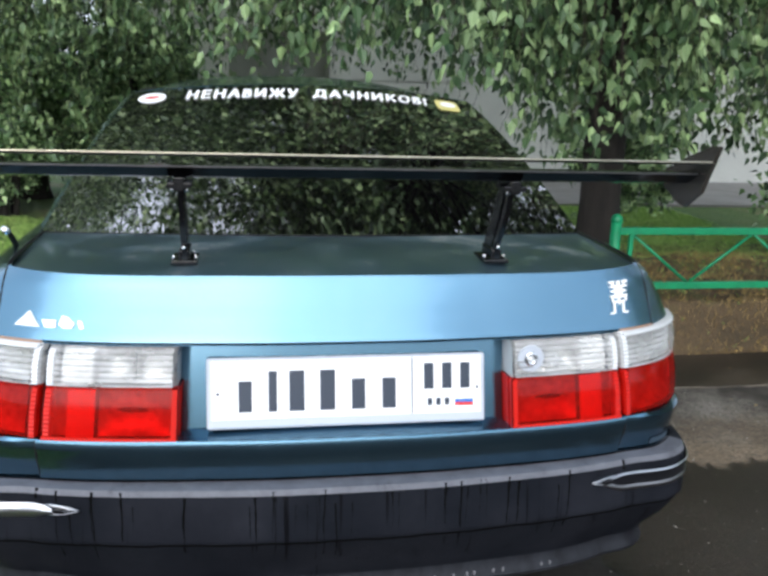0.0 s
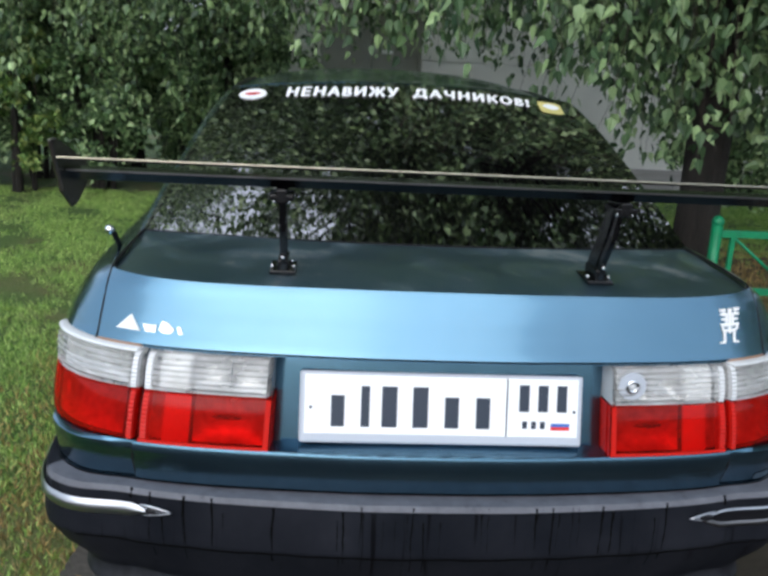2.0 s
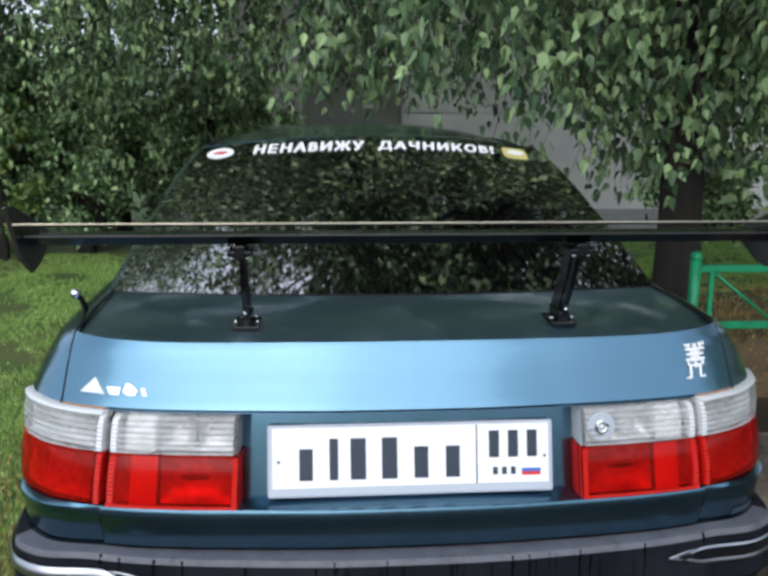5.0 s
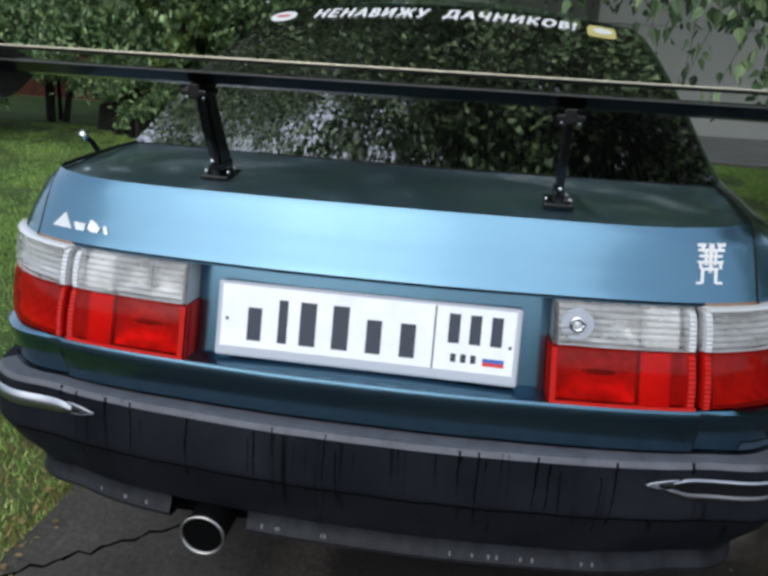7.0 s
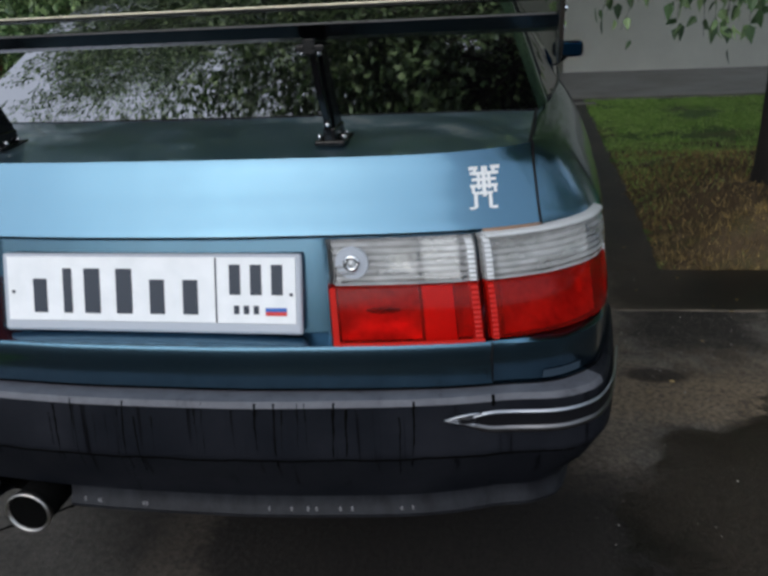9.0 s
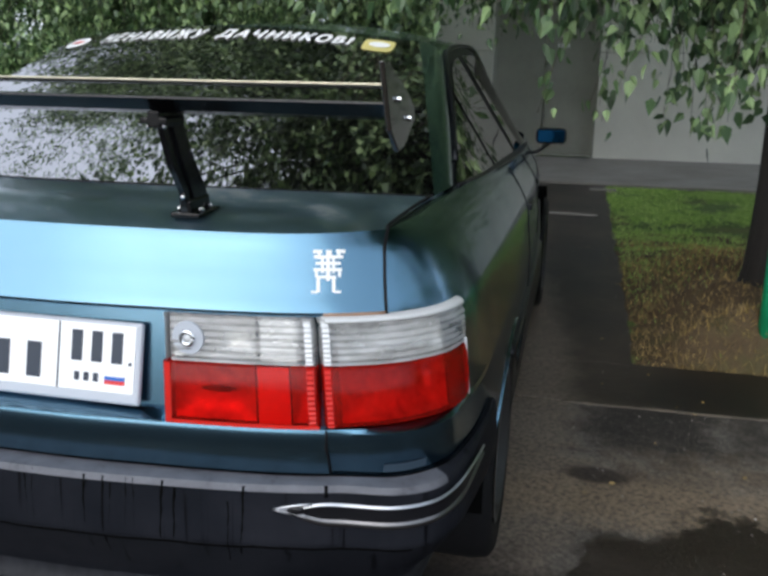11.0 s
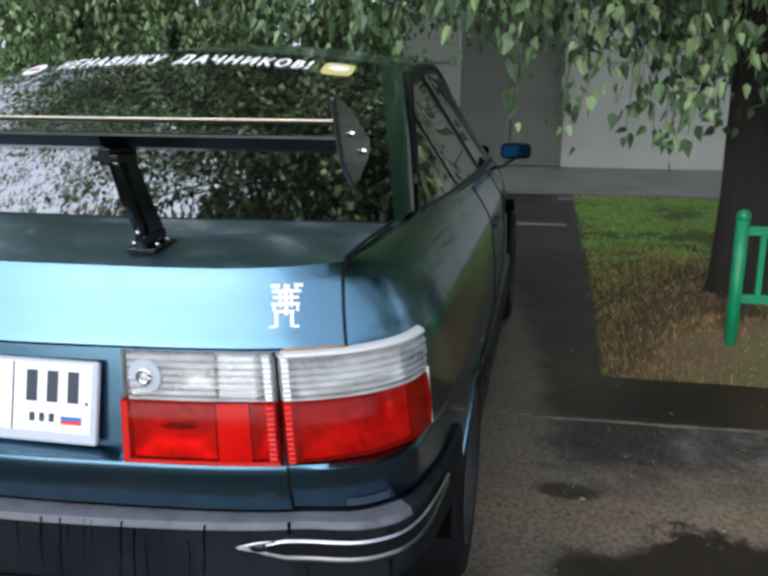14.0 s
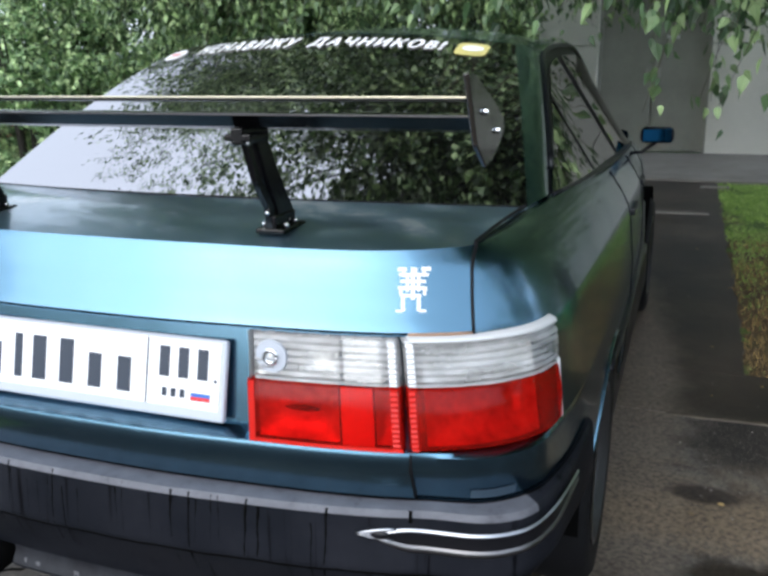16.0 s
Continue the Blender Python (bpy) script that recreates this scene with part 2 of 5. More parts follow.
base = ramp(WORN, f, [(0.36, (0.05, 0.040, 0.030)), (0.5, (0.12, 0.100, 0.076)), (0.66, (0.20, 0.165, 0.125))])
feed(WORN, mix(WORN, 0.6, base, ramp(WORN, g, [(0.3, 0.55), (0.7, 1.1)]), "MULTIPLY"), "Base Color")
relief(WORN, g, 0.003, 0.6)
GRAVEL = material("gravelly_worn_asphalt", (0.15, 0.14, 0.12), 0.8)
f, g, h = noise_tex(GRAVEL, 1.9, 8, 0.70), noise_tex(GRAVEL, 75, 4, 0.75), noise_tex(GRAVEL, 210, 2, 0.6)
base = ramp(GRAVEL, f, [(0.40, (0.022, 0.018, 0.014)), (0.47, (0.050, 0.042, 0.034)), (0.53, (0.115, 0.102, 0.086)), (0.64, (0.21, 0.19, 0.165))])
base = mix(GRAVEL, 0.9, base, ramp(GRAVEL, g, [(0.36, 0.25), (0.62, 1.3)]), "MULTIPLY")
feed(GRAVEL, mix(GRAVEL, ramp(GRAVEL, h, [(0.62, 0.0), (0.68, 0.7)]), base, (0.34, 0.30, 0.255)), "Base Color")
relief(GRAVEL, g, 0.006, 0.8)


def scaled(m, value, edge, width):
    """One inside the edge, nought outside it."""
    r = m.node_tree.nodes.new("ShaderNodeMapRange")
    r.inputs["From Min"].default_value, r.inputs["From Max"].default_value = edge - width, edge + width
    r.inputs["To Min"].default_value, r.inputs["To Max"].default_value = 1.0, 0.0
    m.node_tree.links.new(value, r.inputs["Value"])
    return r.outputs[0]


def ragged_distance(m, cx, cy, rx, ry, ragged, scale=7):
    """Distance from a centre, in radii, made ragged by noise."""
    n, l = m.node_tree.nodes, m.node_tree.links
    co, mp, ln, ad = n.new("ShaderNodeTexCoord"), n.new("ShaderNodeMapping"), n.new("ShaderNodeVectorMath"), n.new("ShaderNodeMath")
    mp.inputs["Location"].default_value, mp.inputs["Scale"].default_value = (-cx / rx, -cy / ry, 0), (1 / rx, 1 / ry, 0)
    ln.operation, ad.operation = "LENGTH", "MULTIPLY_ADD"
    l.new(co.outputs["Object"], mp.inputs[0]), l.new(mp.outputs[0], ln.inputs[0])
    l.new(noise_tex(m, scale, 7, 0.72), ad.inputs[0])
    ad.inputs[1].default_value = ragged
    l.new(ln.outputs["Value"], ad.inputs[2])
    return ad.outputs[0], 1 + 0.5 * ragged


def patch_of(m, cx, cy, rx, ry, ragged, color, soft=0.06, much=1.0, scale=7):
    """A worn, dry, wet or shade-darkened patch with a ragged edge, mixed over the base colour; wet ones shine."""
    value, edge = ragged_distance(m, cx, cy, rx, ry, ragged, scale)
    base = m.node_tree.nodes["Principled BSDF"].inputs["Base Color"].links[0].from_socket
    inside = scaled(m, value, edge, soft)
    grain = mix(m, 0.8, color, ramp(m, noise_tex(m, 62, 5, 0.75), [(0.36, 0.25), (0.60, 1.5)]), "MULTIPLY")
    feed(m, mix(m, mix(m, 1.0, inside, (much, much, much), "MULTIPLY"), base, grain), "Base Color")
    return inside


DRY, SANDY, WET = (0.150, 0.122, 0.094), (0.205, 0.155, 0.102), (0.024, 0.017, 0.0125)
for m in (GRAVEL, ASPHALT, PATCH):  # dry asphalt along the car's side
    patch_of(m, 0.35, 1.5, 0.62, 3.2, 0.5, DRY, 0.10, 0.9, 5)
patch_of(GRAVEL, 1.30, 1.20, 0.75, 0.15, 1.5, SANDY, 0.30, 0.6, 13)
patch_of(GRAVEL, 2.2, 1.28, 1.4, 0.32, 1.6, SANDY, 0.3, 0.45, 15)
for m in (GRAVEL, ASPHALT):
    wet = patch_of(m, 1.58, 0.45, 0.70, 0.74, 0.9, WET, 0.05, 1.0, 6)
    feed(m, ramp(m, wet, [(0.0, 0.8), (1.0, 0.38)]), "Roughness")
patch_of(GRAVEL, 1.06, 1.37, 0.10, 0.055, 0.9, WET, 0.2, 0.9, 18)
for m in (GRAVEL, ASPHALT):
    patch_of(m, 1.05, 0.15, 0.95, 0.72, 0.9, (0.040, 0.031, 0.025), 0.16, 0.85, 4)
for m in (GRAVEL, ASPHALT):  # wet ground, unseen part blackened for reflections; shade under the tail painted in
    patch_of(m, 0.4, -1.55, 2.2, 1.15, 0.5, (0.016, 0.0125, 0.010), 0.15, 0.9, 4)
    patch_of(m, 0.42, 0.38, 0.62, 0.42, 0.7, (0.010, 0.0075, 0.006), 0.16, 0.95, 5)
AMBER = material("amber_reflection_strip", (0.30, 0.18, 0.11), 0.3)
BLADE = material("pale_metal_strip", (0.42, 0.43, 0.46), 0.3, 1.0)
BLADE_LOW = material("tarnished_metal_strip", (0.20, 0.195, 0.20), 0.35, 1.0)
GOLD_EDGE = material("dull_pale_metal_edge", (0.50, 0.47, 0.37), 0.3, 1.0)
ALLOY = material("dark_dirty_alloy", (0.10, 0.10, 0.105), 0.4, 0.8)


# ---- mesh helpers ----
def under(ob, parent):
    if parent:
        ob.parent = parent
    return ob


def part(name, bm, mat, parent=None, label="", smooth=False):
    """Links a bmesh as one mesh object under a thing or a part."""
    bmesh.ops.recalc_face_normals(bm, faces=bm.faces)
    me = bpy.data.meshes.new(name)
    bm.to_mesh(me)
    bm.free()
    me.materials.append(mat)
    if smooth:
        me.polygons.foreach_set("use_smooth", [True] * len(me.polygons))
    return tagged(under(new(name, me), parent), label)


def sheet(name, func, nu, nv, mat, parent=None, label="", thick=0.0, mirror=False, smooth=True):
    """A grid of func(u, v), u and v from 0 to 1, with a thickness inwards; mirror adds the other side of x = 0."""
    bm = bmesh.new()
    for side in ((1, -1) if mirror else (1,)):
        g = []
        for i in range(nu + 1):
            g.append([])
            for j in range(nv + 1):
                x, y, z = func(i / nu, j / nv)
                g[-1].append(bm.verts.new((side * x, y, z)))
        for i in range(nu):
            for j in range(nv):
                bm.faces.new((g[i][j], g[i + 1][j], g[i + 1][j + 1], g[i][j + 1]))
    if mirror:
        bmesh.ops.remove_doubles(bm, verts=bm.verts, dist=0.0005)
    if thick:
        bmesh.ops.recalc_face_normals(bm, faces=bm.faces)
        bmesh.ops.solidify(bm, geom=bm.faces[:], thickness=thick)
    ob = part(name, bm, mat, parent, label, smooth)
    if smooth:
        sharp_edges(ob)
    return ob


def sharp_edges(ob, degrees=38):
    bm = bmesh.new()
    bm.from_mesh(ob.data)
    for e in bm.edges:
        if len(e.link_faces) == 2 and e.calc_face_angle(0) > radians(degrees):
            e.smooth = False
    bm.to_mesh(ob.data)
    bm.free()


def box(bm, centre, size, bevel=0.0, turn=None):
    m = Matrix.Translation(centre) @ (turn or Matrix()) @ Matrix.Diagonal((*size, 1))
    made = bmesh.ops.create_cube(bm, size=1, matrix=m)["verts"]
    if bevel:
        edges = {e for v in made for e in v.link_edges}
        bmesh.ops.bevel(bm, geom=list(edges), offset=bevel, segments=2, affect="EDGES", profile=0.5)
    return bm


def boxed(name, centre, size, mat, parent=None, label="", bevel=0.003, turn=None):
    return part(name, box(bmesh.new(), centre, size, bevel, turn), mat, parent, label)


def tube(bm, points, radius, sides=8, cap=True):
    """A round bar along points; radius is a number or one for each point."""
    points = [Vector(p) for p in points]
    radii = radius if isinstance(radius, (list, tuple)) else [radius] * len(points)
    rings = []
    for k, p in enumerate(points):
        d = (points[min(k + 1, len(points) - 1)] - points[max(k - 1, 0)]).normalized()
        a = d.cross(Vector((0, 0, 1)) if abs(d.z) < 0.9 else Vector((1, 0, 0))).normalized()
        b = d.cross(a)
        rings.append([bm.verts.new(p + radii[k] * (math.cos(2 * math.pi * s / sides) * a + math.sin(2 * math.pi * s / sides) * b)) for s in range(sides)])
    for q, r in zip(rings, rings[1:]):
        for s in range(sides):
            bm.faces.new((q[s], q[(s + 1) % sides], r[(s + 1) % sides], r[s]))
    if cap:
        bm.faces.new(rings[0][::-1]), bm.faces.new(rings[-1])
    return bm


def bar(name, points, radius, mat, parent=None, label="", sides=8):
    return part(name, tube(bmesh.new(), points, radius, sides), mat, parent, label, smooth=True)


def prism(bm, outline, x0, x1):
    """An outline of (y, z) drawn out from x0 to x1."""
    a = [bm.verts.new((x0, y, z)) for y, z in outline]
    b = [bm.verts.new((x1, y, z)) for y, z in outline]
    bm.faces.new(a), bm.faces.new(b[::-1])
    for k in range(len(a)):
        bm.faces.new((a[k], a[k - 1], b[k - 1], b[k]))
    return bm


def spline(points, t):
    """Catmull-Rom through points, t from 0 to 1."""
    n = len(points) - 1
    k = min(int(t * n), n - 1)
    f = t * n - k
    p = [Vector(points[min(max(k + d, 0), n)]) for d in (-1, 0, 1, 2)]
    return 0.5 * (2 * p[1] + (p[2] - p[0]) * f + (2 * p[0] - 5 * p[1] + 4 * p[2] - p[3]) * f * f + (3 * p[1] - p[0] - 3 * p[2] + p[3]) * f ** 3)


def lerp_table(table, v):
    for (a, fa), (b, fb) in zip(table, table[1:]):
        if v <= b:
            f = max(0.0, (v - a) / (b - a)) if b > a else 1.0
            return fa + (fb - fa) * f
    return table[-1][1]


def smooth(a, b, v):
    f = min(1.0, max(0.0, (v - a) / (b - a)))
    return f * f * (3 - 2 * f)


# ---- ground ----
def slab(name, x0, y0, x1, y1, z, mat, label, category, wobble=0.0, n=40, depth=0.05, kind="structure"):
    rng = random.Random(name)
    ring = []
    drift = Vector((rng.uniform(0, 50), rng.uniform(0, 50), 0))
    for (ax, ay), (bx, by) in zip(((x0, y0), (x1, y0), (x1, y1), (x0, y1)), ((x1, y0), (x1, y1), (x0, y1), (x0, y0))):
        for k in range(n):
            f = k / n
            p = Vector((ax + (bx - ax) * f, ay + (by - ay) * f, 0))
            q = noise.noise_vector(p * 2.6 + drift) * wobble * 3 + noise.noise_vector(p * 14 + drift) * wobble
            ring.append((p.x + q.x, p.y + q.y))
    bm = bmesh.new()
    top = [bm.verts.new((x, y, z)) for x, y in ring]
    low = [bm.verts.new((x, y, z - depth)) for x, y in ring]
    bm.faces.new(top)
    for k in range(len(top)):
        bm.faces.new((top[k], top[k - 1], low[k - 1], low[k]))
    ob = part(name, bm, mat)
    return tagged(ob, label, category, kind=kind)


ground = slab("ground", -300, -300, 300, 300, -0.012, EARTH, "green and brown lawn soil with worn patches", "ground", n=2, depth=0.5)
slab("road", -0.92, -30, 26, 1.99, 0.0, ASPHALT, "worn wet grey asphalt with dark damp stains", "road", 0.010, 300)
# added outside the view so the car's paint mirrors asphalt, not lawn
slab("road", -26, -30, -0.9, -0.62, 0.0, ASPHALT, "worn wet grey asphalt added out of view to shape reflections", "road", 0.010, 200)
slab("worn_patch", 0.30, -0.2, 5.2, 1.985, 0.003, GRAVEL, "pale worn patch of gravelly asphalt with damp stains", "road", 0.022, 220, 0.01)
slab("road_seam", 0.93, 1.958, 5.4, 1.976, 0.0065, WORN, "thin pale sandy seam across the asphalt", "road", 0.006, 120, 0.008)
slab("road_strip", -0.9, 1.975, 14, 2.46, 0.0035, PATCH, "dark patched strip of damp asphalt", "road", 0.008, 90, 0.01)
slab("path", -0.86, 2.44, 1.235, 8.2, 0.005, PATCH, "dark damp asphalt path beside the car", "path", 0.01, 120)


def soil_z(x, y):
    """The bare bank round the birch, which rises from the asphalt's edge."""
    rise = smooth(2.47, 2.65, y) * smooth(1.24, 1.72, x) * (1 - smooth(3.7, 5.3, y)) * (1 - smooth(4.5, 6.3, x))
    p = Vector((x, y, 0))
    return -0.006 + 0.25 * rise + (0.012 + 0.03 * rise) * noise.noise(p * 3.1) + 0.010 * noise.noise(p * 11)


tagged(sheet("bare_soil", lambda u, v: Vector((1.222 + 5.2 * u * u * (0.4 + 0.6 * u) + 0.6 * u * (1 - u), 2.475 + 3.2 * v, max(-0.03, soil_z(1.222 + 5.2 * u * u * (0.4 + 0.6 * u) + 0.6 * u * (1 - u), 2.475 + 3.2 * v) if 0 < v < 1 else -0.03))), 110, 110, SOIL), "bare brown soil bank with leaf litter and sparse grass", "ground", kind="structure")
slab("kerb_strip", 0.55, 6.22, 1.12, 6.32, 0.012, CONCRETE, "pale worn concrete kerb strip across the path", "kerb", 0.005, 10)
slab("kerb_stone", 1.06, 7.8, 1.34, 7.92, 0.014, CONCRETE, "pale worn concrete kerb piece beside the path", "kerb", 0.005, 10)
slab("pavement", -1.1, 8.22, 12, 10.86, 0.02, CONCRETE, "grey concrete walk along the wall", "pavement", 0.006, 60)


# ---- building ----
def wall_piece(name, x0, x1, z0, z1, y0=10.86, y1=11.2):
    return ((x0 + x1) / 2, (y0 + y1) / 2, (z0 + z1) / 2), (x1 - x0, y1 - y0, z1 - z0)


wall = new("wall_north")
tagged(wall, "pale plastered building wall with panel joints", "wall", kind="structure")
DOOR_X0, DOOR_X1, DOOR_H = -0.33, 1.11, 2.08
for x0, x1, z0, z1 in ((-1.5, DOOR_X0, 0, 1.42), (-1.5, DOOR_X0, 1.435, 6.0), (DOOR_X1, 12, 0, 1.42), (DOOR_X1, 12, 1.435, 6.0), (DOOR_X0, DOOR_X1, DOOR_H, 6.0)):
    c, s = wall_piece("", x0, x1, z0, z1)
    boxed("panel", c, s, PLASTER, wall, bevel=0.006)
boxed("core", (5.25, 11.25, 3), (13.5, 0.1, 6), PLASTER, wall)
door = new("door_1")
tagged(door, "closed grey-green double metal door in a pale wall", "door", kind="structure")
for k, x in enumerate((DOOR_X0 + 0.36, DOOR_X1 - 0.36)):
    leaf = boxed("leaf", (x, 11.02, DOOR_H / 2 + 0.01), (0.70, 0.05, DOOR_H - 0.05), DOOR_PAINT, door, bevel=0.004)
    boxed("handle", (x + (0.28 if k == 0 else -0.28), 10.98, 1.05), (0.02, 0.05, 0.14), STEEL, leaf)
boxed("frame", (DOOR_X0 + 0.02, 11.0, DOOR_H / 2), (0.05, 0.1, DOOR_H), DOOR_PAINT, door)
boxed("frame", (DOOR_X1 - 0.02, 11.0, DOOR_H / 2), (0.05, 0.1, DOOR_H), DOOR_PAINT, door)
boxed("notice", (DOOR_X0 + 0.95, 10.985, 1.52), (0.16, 0.006, 0.05), STICKER, door, "small white notice")


# ---- the car ----
car = new("car")
tagged(car, "parked teal saloon car with a tall black rear wing", "car")

# outline seen from above, from the middle of the tail round to the middle of the nose
PLAN = [(0, -0.012, 0), (0.15, -0.010, 0), (0.3, 0.0, 0), (0.43, 0.012, 0), (0.54, 0.03, 0), (0.62, 0.055, 0), (0.69, 0.092, 0), (0.745, 0.145, 0), (0.772, 0.225, 0),
        (0.784, 0.34, 0), (0.79, 0.52, 0), (0.796, 0.8, 0), (0.80, 1.2, 0), (0.796, 1.7, 0), (0.778, 2.3, 0), (0.752, 2.8, 0), (0.725, 3.3, 0), (0.69, 3.7, 0), (0.61, 3.97, 0),
        (0.45, 4.12, 0), (0.2, 4.17, 0), (0, 4.18, 0)]
SCALE = [(0.2, 0.95), (0.40, 0.985), (0.55, 1.0), (0.72, 1.0), (0.88, 0.980), (0.93, 0.950), (0.965, 0.922), (0.99, 0.900), (1.005, 0.874), (1.013, 0.855)]
LEAN_IN = [(0.2, 0.10), (0.40, 0.03), (0.60, 0.006), (0.693, -0.008), (0.70, 0.0), (0.893, 0.0), (0.90, 0.002), (0.96, 0.018), (1.0, 0.031), (1.013, 0.037)]


def plan_at_x(x):
    """The parameter of the outline at which the tail reaches x."""
    lo, hi = 0.0, 11 / 21
    for _ in range(40):
        mid = (lo + hi) / 2
        lo, hi = (mid, hi) if spline(PLAN, mid).x < x else (lo, mid)
    return lo


SWELL = [(0.2, 0.0), (0.58, 0.014), (0.64, 0.023), (0.70, 0.044), (0.7205, 0.046), (0.7215, 0.042), (0.82, 0.028), (0.893, 0.016), (0.90, 0.010), (0.95, 0.004), (1.0, 0.0)]


def skin(u, z, out=0.0, lean=None):
    """A point of the car's skin at the outline's parameter u and the height z, moved outwards; the tail swells towards the ledge under its lights."""
    if lean is None:
        out += lerp_table(SWELL, z) * (1 - smooth(0.035, 0.20, spline(PLAN, u).y))
    p, q = spline(PLAN, u), spline(PLAN, min(u + 0.002, 1.0))
    o = spline(PLAN, max(u - 0.002, 0.0))
    d = (q - o).normalized()
    n = Vector((d.y, -d.x, 0)) if u > 1e-6 else Vector((0, -1, 0))
    x = p.x * lerp_table(SCALE, z)
    y = p.y + (lerp_table(LEAN_IN, z) if lean is None else lean) * max(0.0, 1 - (p.x / 0.72) ** 2) * (1 if p.y < 1 else 0)
    square = smooth(0.57, 0.69, p.x) * (1 - smooth(0.11, 0.27, p.y))  # the tail's lower corners are squarer than its lights
    y -= 0.022 * square * (1 - smooth(0.7190, 0.7218, z)) if lean is None else 0.030 * square
    if p.y > 3:
        y -= 0.35 * smooth(0.6, 1.0, z) * smooth(3.0, 4.2, p.y)
    drop = 0.085 * smooth(0.8, 2.9, p.y) * smooth(0.6, 0.99, z)
    return Vector((x, y, z - drop)) + n * out


def skin_at(x, z, out=0.0):
    """A point of the tail's skin at a given x."""
    return skin(plan_at_x(x / lerp_table(SCALE, z)), z, out)


@functools.lru_cache(maxsize=None)
def tail_u(x, z):
    """The outline's parameter at which the swelled tail reaches x at the height z."""
    lo, hi = 0.0, 0.45
    for _ in range(24):
        mid = (lo + hi) / 2
        lo, hi = (mid, hi) if skin(mid, z).x < x else (lo, mid)
    return lo


# lower shell: a step inwards behind the tail lights and the number plate
LEVELS = [0.42, 0.47, 0.52, 0.56, 0.60, 0.64, 0.665, 0.69, 0.705, 0.715, 0.7205, 0.7225, 0.76, 0.82, 0.86, 0.892, 0.894, 0.899, 0.912, 0.93, 0.95, 0.965, 0.98, 0.992, 1.004, 1.0125]


def low_out(z):
    """The lower panel's swell towards its chamfered top edge."""
    return lerp_table([(0.62, 0.0), (0.66, 0.0), (0.714, 0.003), (0.72, 0.0)], z)


def top_z(u):
    """The fenders' upper edge: flush with the boot lid, then down to the window sill."""
    return 1.0125 - 0.0125 * smooth(0.42, 0.75, spline(PLAN, u).y)


def arch_z(y):
    """Lower edge of the side, lifted over the wheels."""
    return max([0.0] + [0.29 + math.sqrt(0.345 ** 2 - (y - c) ** 2) for c in (0.90, 3.32) if abs(y - c) < 0.345])


def shell(u, v):
    y = spline(PLAN, u).y
    z = max(LEVELS[round(v * (len(LEVELS) - 1))], arch_z(y), 0.575 if y < 0.5 else 0.0)
    if z > 0.992:
        z = 0.992 + (top_z(u) - 0.992) * (z - 0.992) / 0.0205
    edge = 1 - smooth(0.10, 0.19, spline(PLAN, u).y)
    behind = 0.028 + smooth(0.322, 0.312, spline(PLAN, u).x) * (lerp_table([(0.7225, -0.010), (0.893, 0.020)], z) - 0.028)
    inset = (behind + lerp_table(SWELL, z)) * edge if 0.7215 < z < 0.893 else -low_out(z) * (1 - smooth(0.2, 0.5, spline(PLAN, u).y))
    return skin(u, z, -inset)


sheet("body", shell, 230, len(LEVELS) - 1, PAINT, car, "teal metallic body shell", mirror=True)


def rail(t):
    """Upper rim of the side windows, from the foot of the rear pillar over the doors to the windscreen's foot."""
    return spline([(0.662, 0.66, 1.016), (0.622, 0.87, 1.12), (0.572, 1.08, 1.24), (0.530, 1.32, 1.303), (0.514, 1.75, 1.326), (0.517, 2.1, 1.302), (0.545, 2.45, 1.165), (0.605, 2.85, 0.94)], t)


def belt(t):
    return spline([(0.668, 0.66, 1.012), (0.695, 0.98, 1.004), (0.710, 1.3, 0.992), (0.718, 1.7, 0.976), (0.712, 2.1, 0.956), (0.70, 2.45, 0.938), (0.675, 2.85, 0.915)], t)


# top of the tail: deck between the crease, the shoulders and the rear window
GLASS_LOW, GLASS_HIGH = 0.648, 0.498


def glass_base(s):
    return Vector((GLASS_LOW * s, 0.315 + 0.165 * s * s, 1.038 - 0.022 * s * s))


def glass_top(s):
    return Vector((GLASS_HIGH * s, 0.985 + 0.085 * s * s, 1.356 - 0.034 * s * s))


U_CREASE = plan_at_x(0.628 / lerp_table(SCALE, 1.013))


def deck(u, v):
    a = skin(U_CREASE * u, 1.013)
    b = glass_base(u) + Vector((0.012 * u, 0.06, 0.001))
    p = a.lerp(b, v)
    p.z += 0.010 * math.sin(math.pi * v ** 0.8) * (1 - u ** 4)
    return p


sheet("deck", deck, 40, 16, DECK_PAINT, car, "teal boot deck with dried water marks", mirror=True)


def sill(y):
    """Inner edge of the shoulders: the boot's side, then the foot of the side windows."""
    if y < 0.66:
        return Vector((lerp_table([(0.09, 0.627), (0.14, 0.629), (0.54, 0.646), (0.66, 0.664)], y), y, 1.0155))
    t = 0.0
    while t < 1 and belt(t).y < y:
        t += 0.02
    return Vector((belt(t).x, y, belt(t).z + 0.004))


def shoulder(u, v):
    """From the top of the side skin in to the boot's edge and the window sill."""
    w = U_CREASE + (0.80 - U_CREASE) * u
    a = skin(w, top_z(w))
    b = sill(a.y)
    b.x = min(b.x, a.x)
    p = a.lerp(b, v)
    p.z += 0.08 * min(0.1, (a - b).length) * math.sin(math.pi * v)
    return p


sheet("shoulder", shoulder, 90, 6, PAINT, car, mirror=True)

# boot lid: outer face between the crease and the lip over the number plate
def lid_edge(v):
    return 0.640 - 0.012 * v


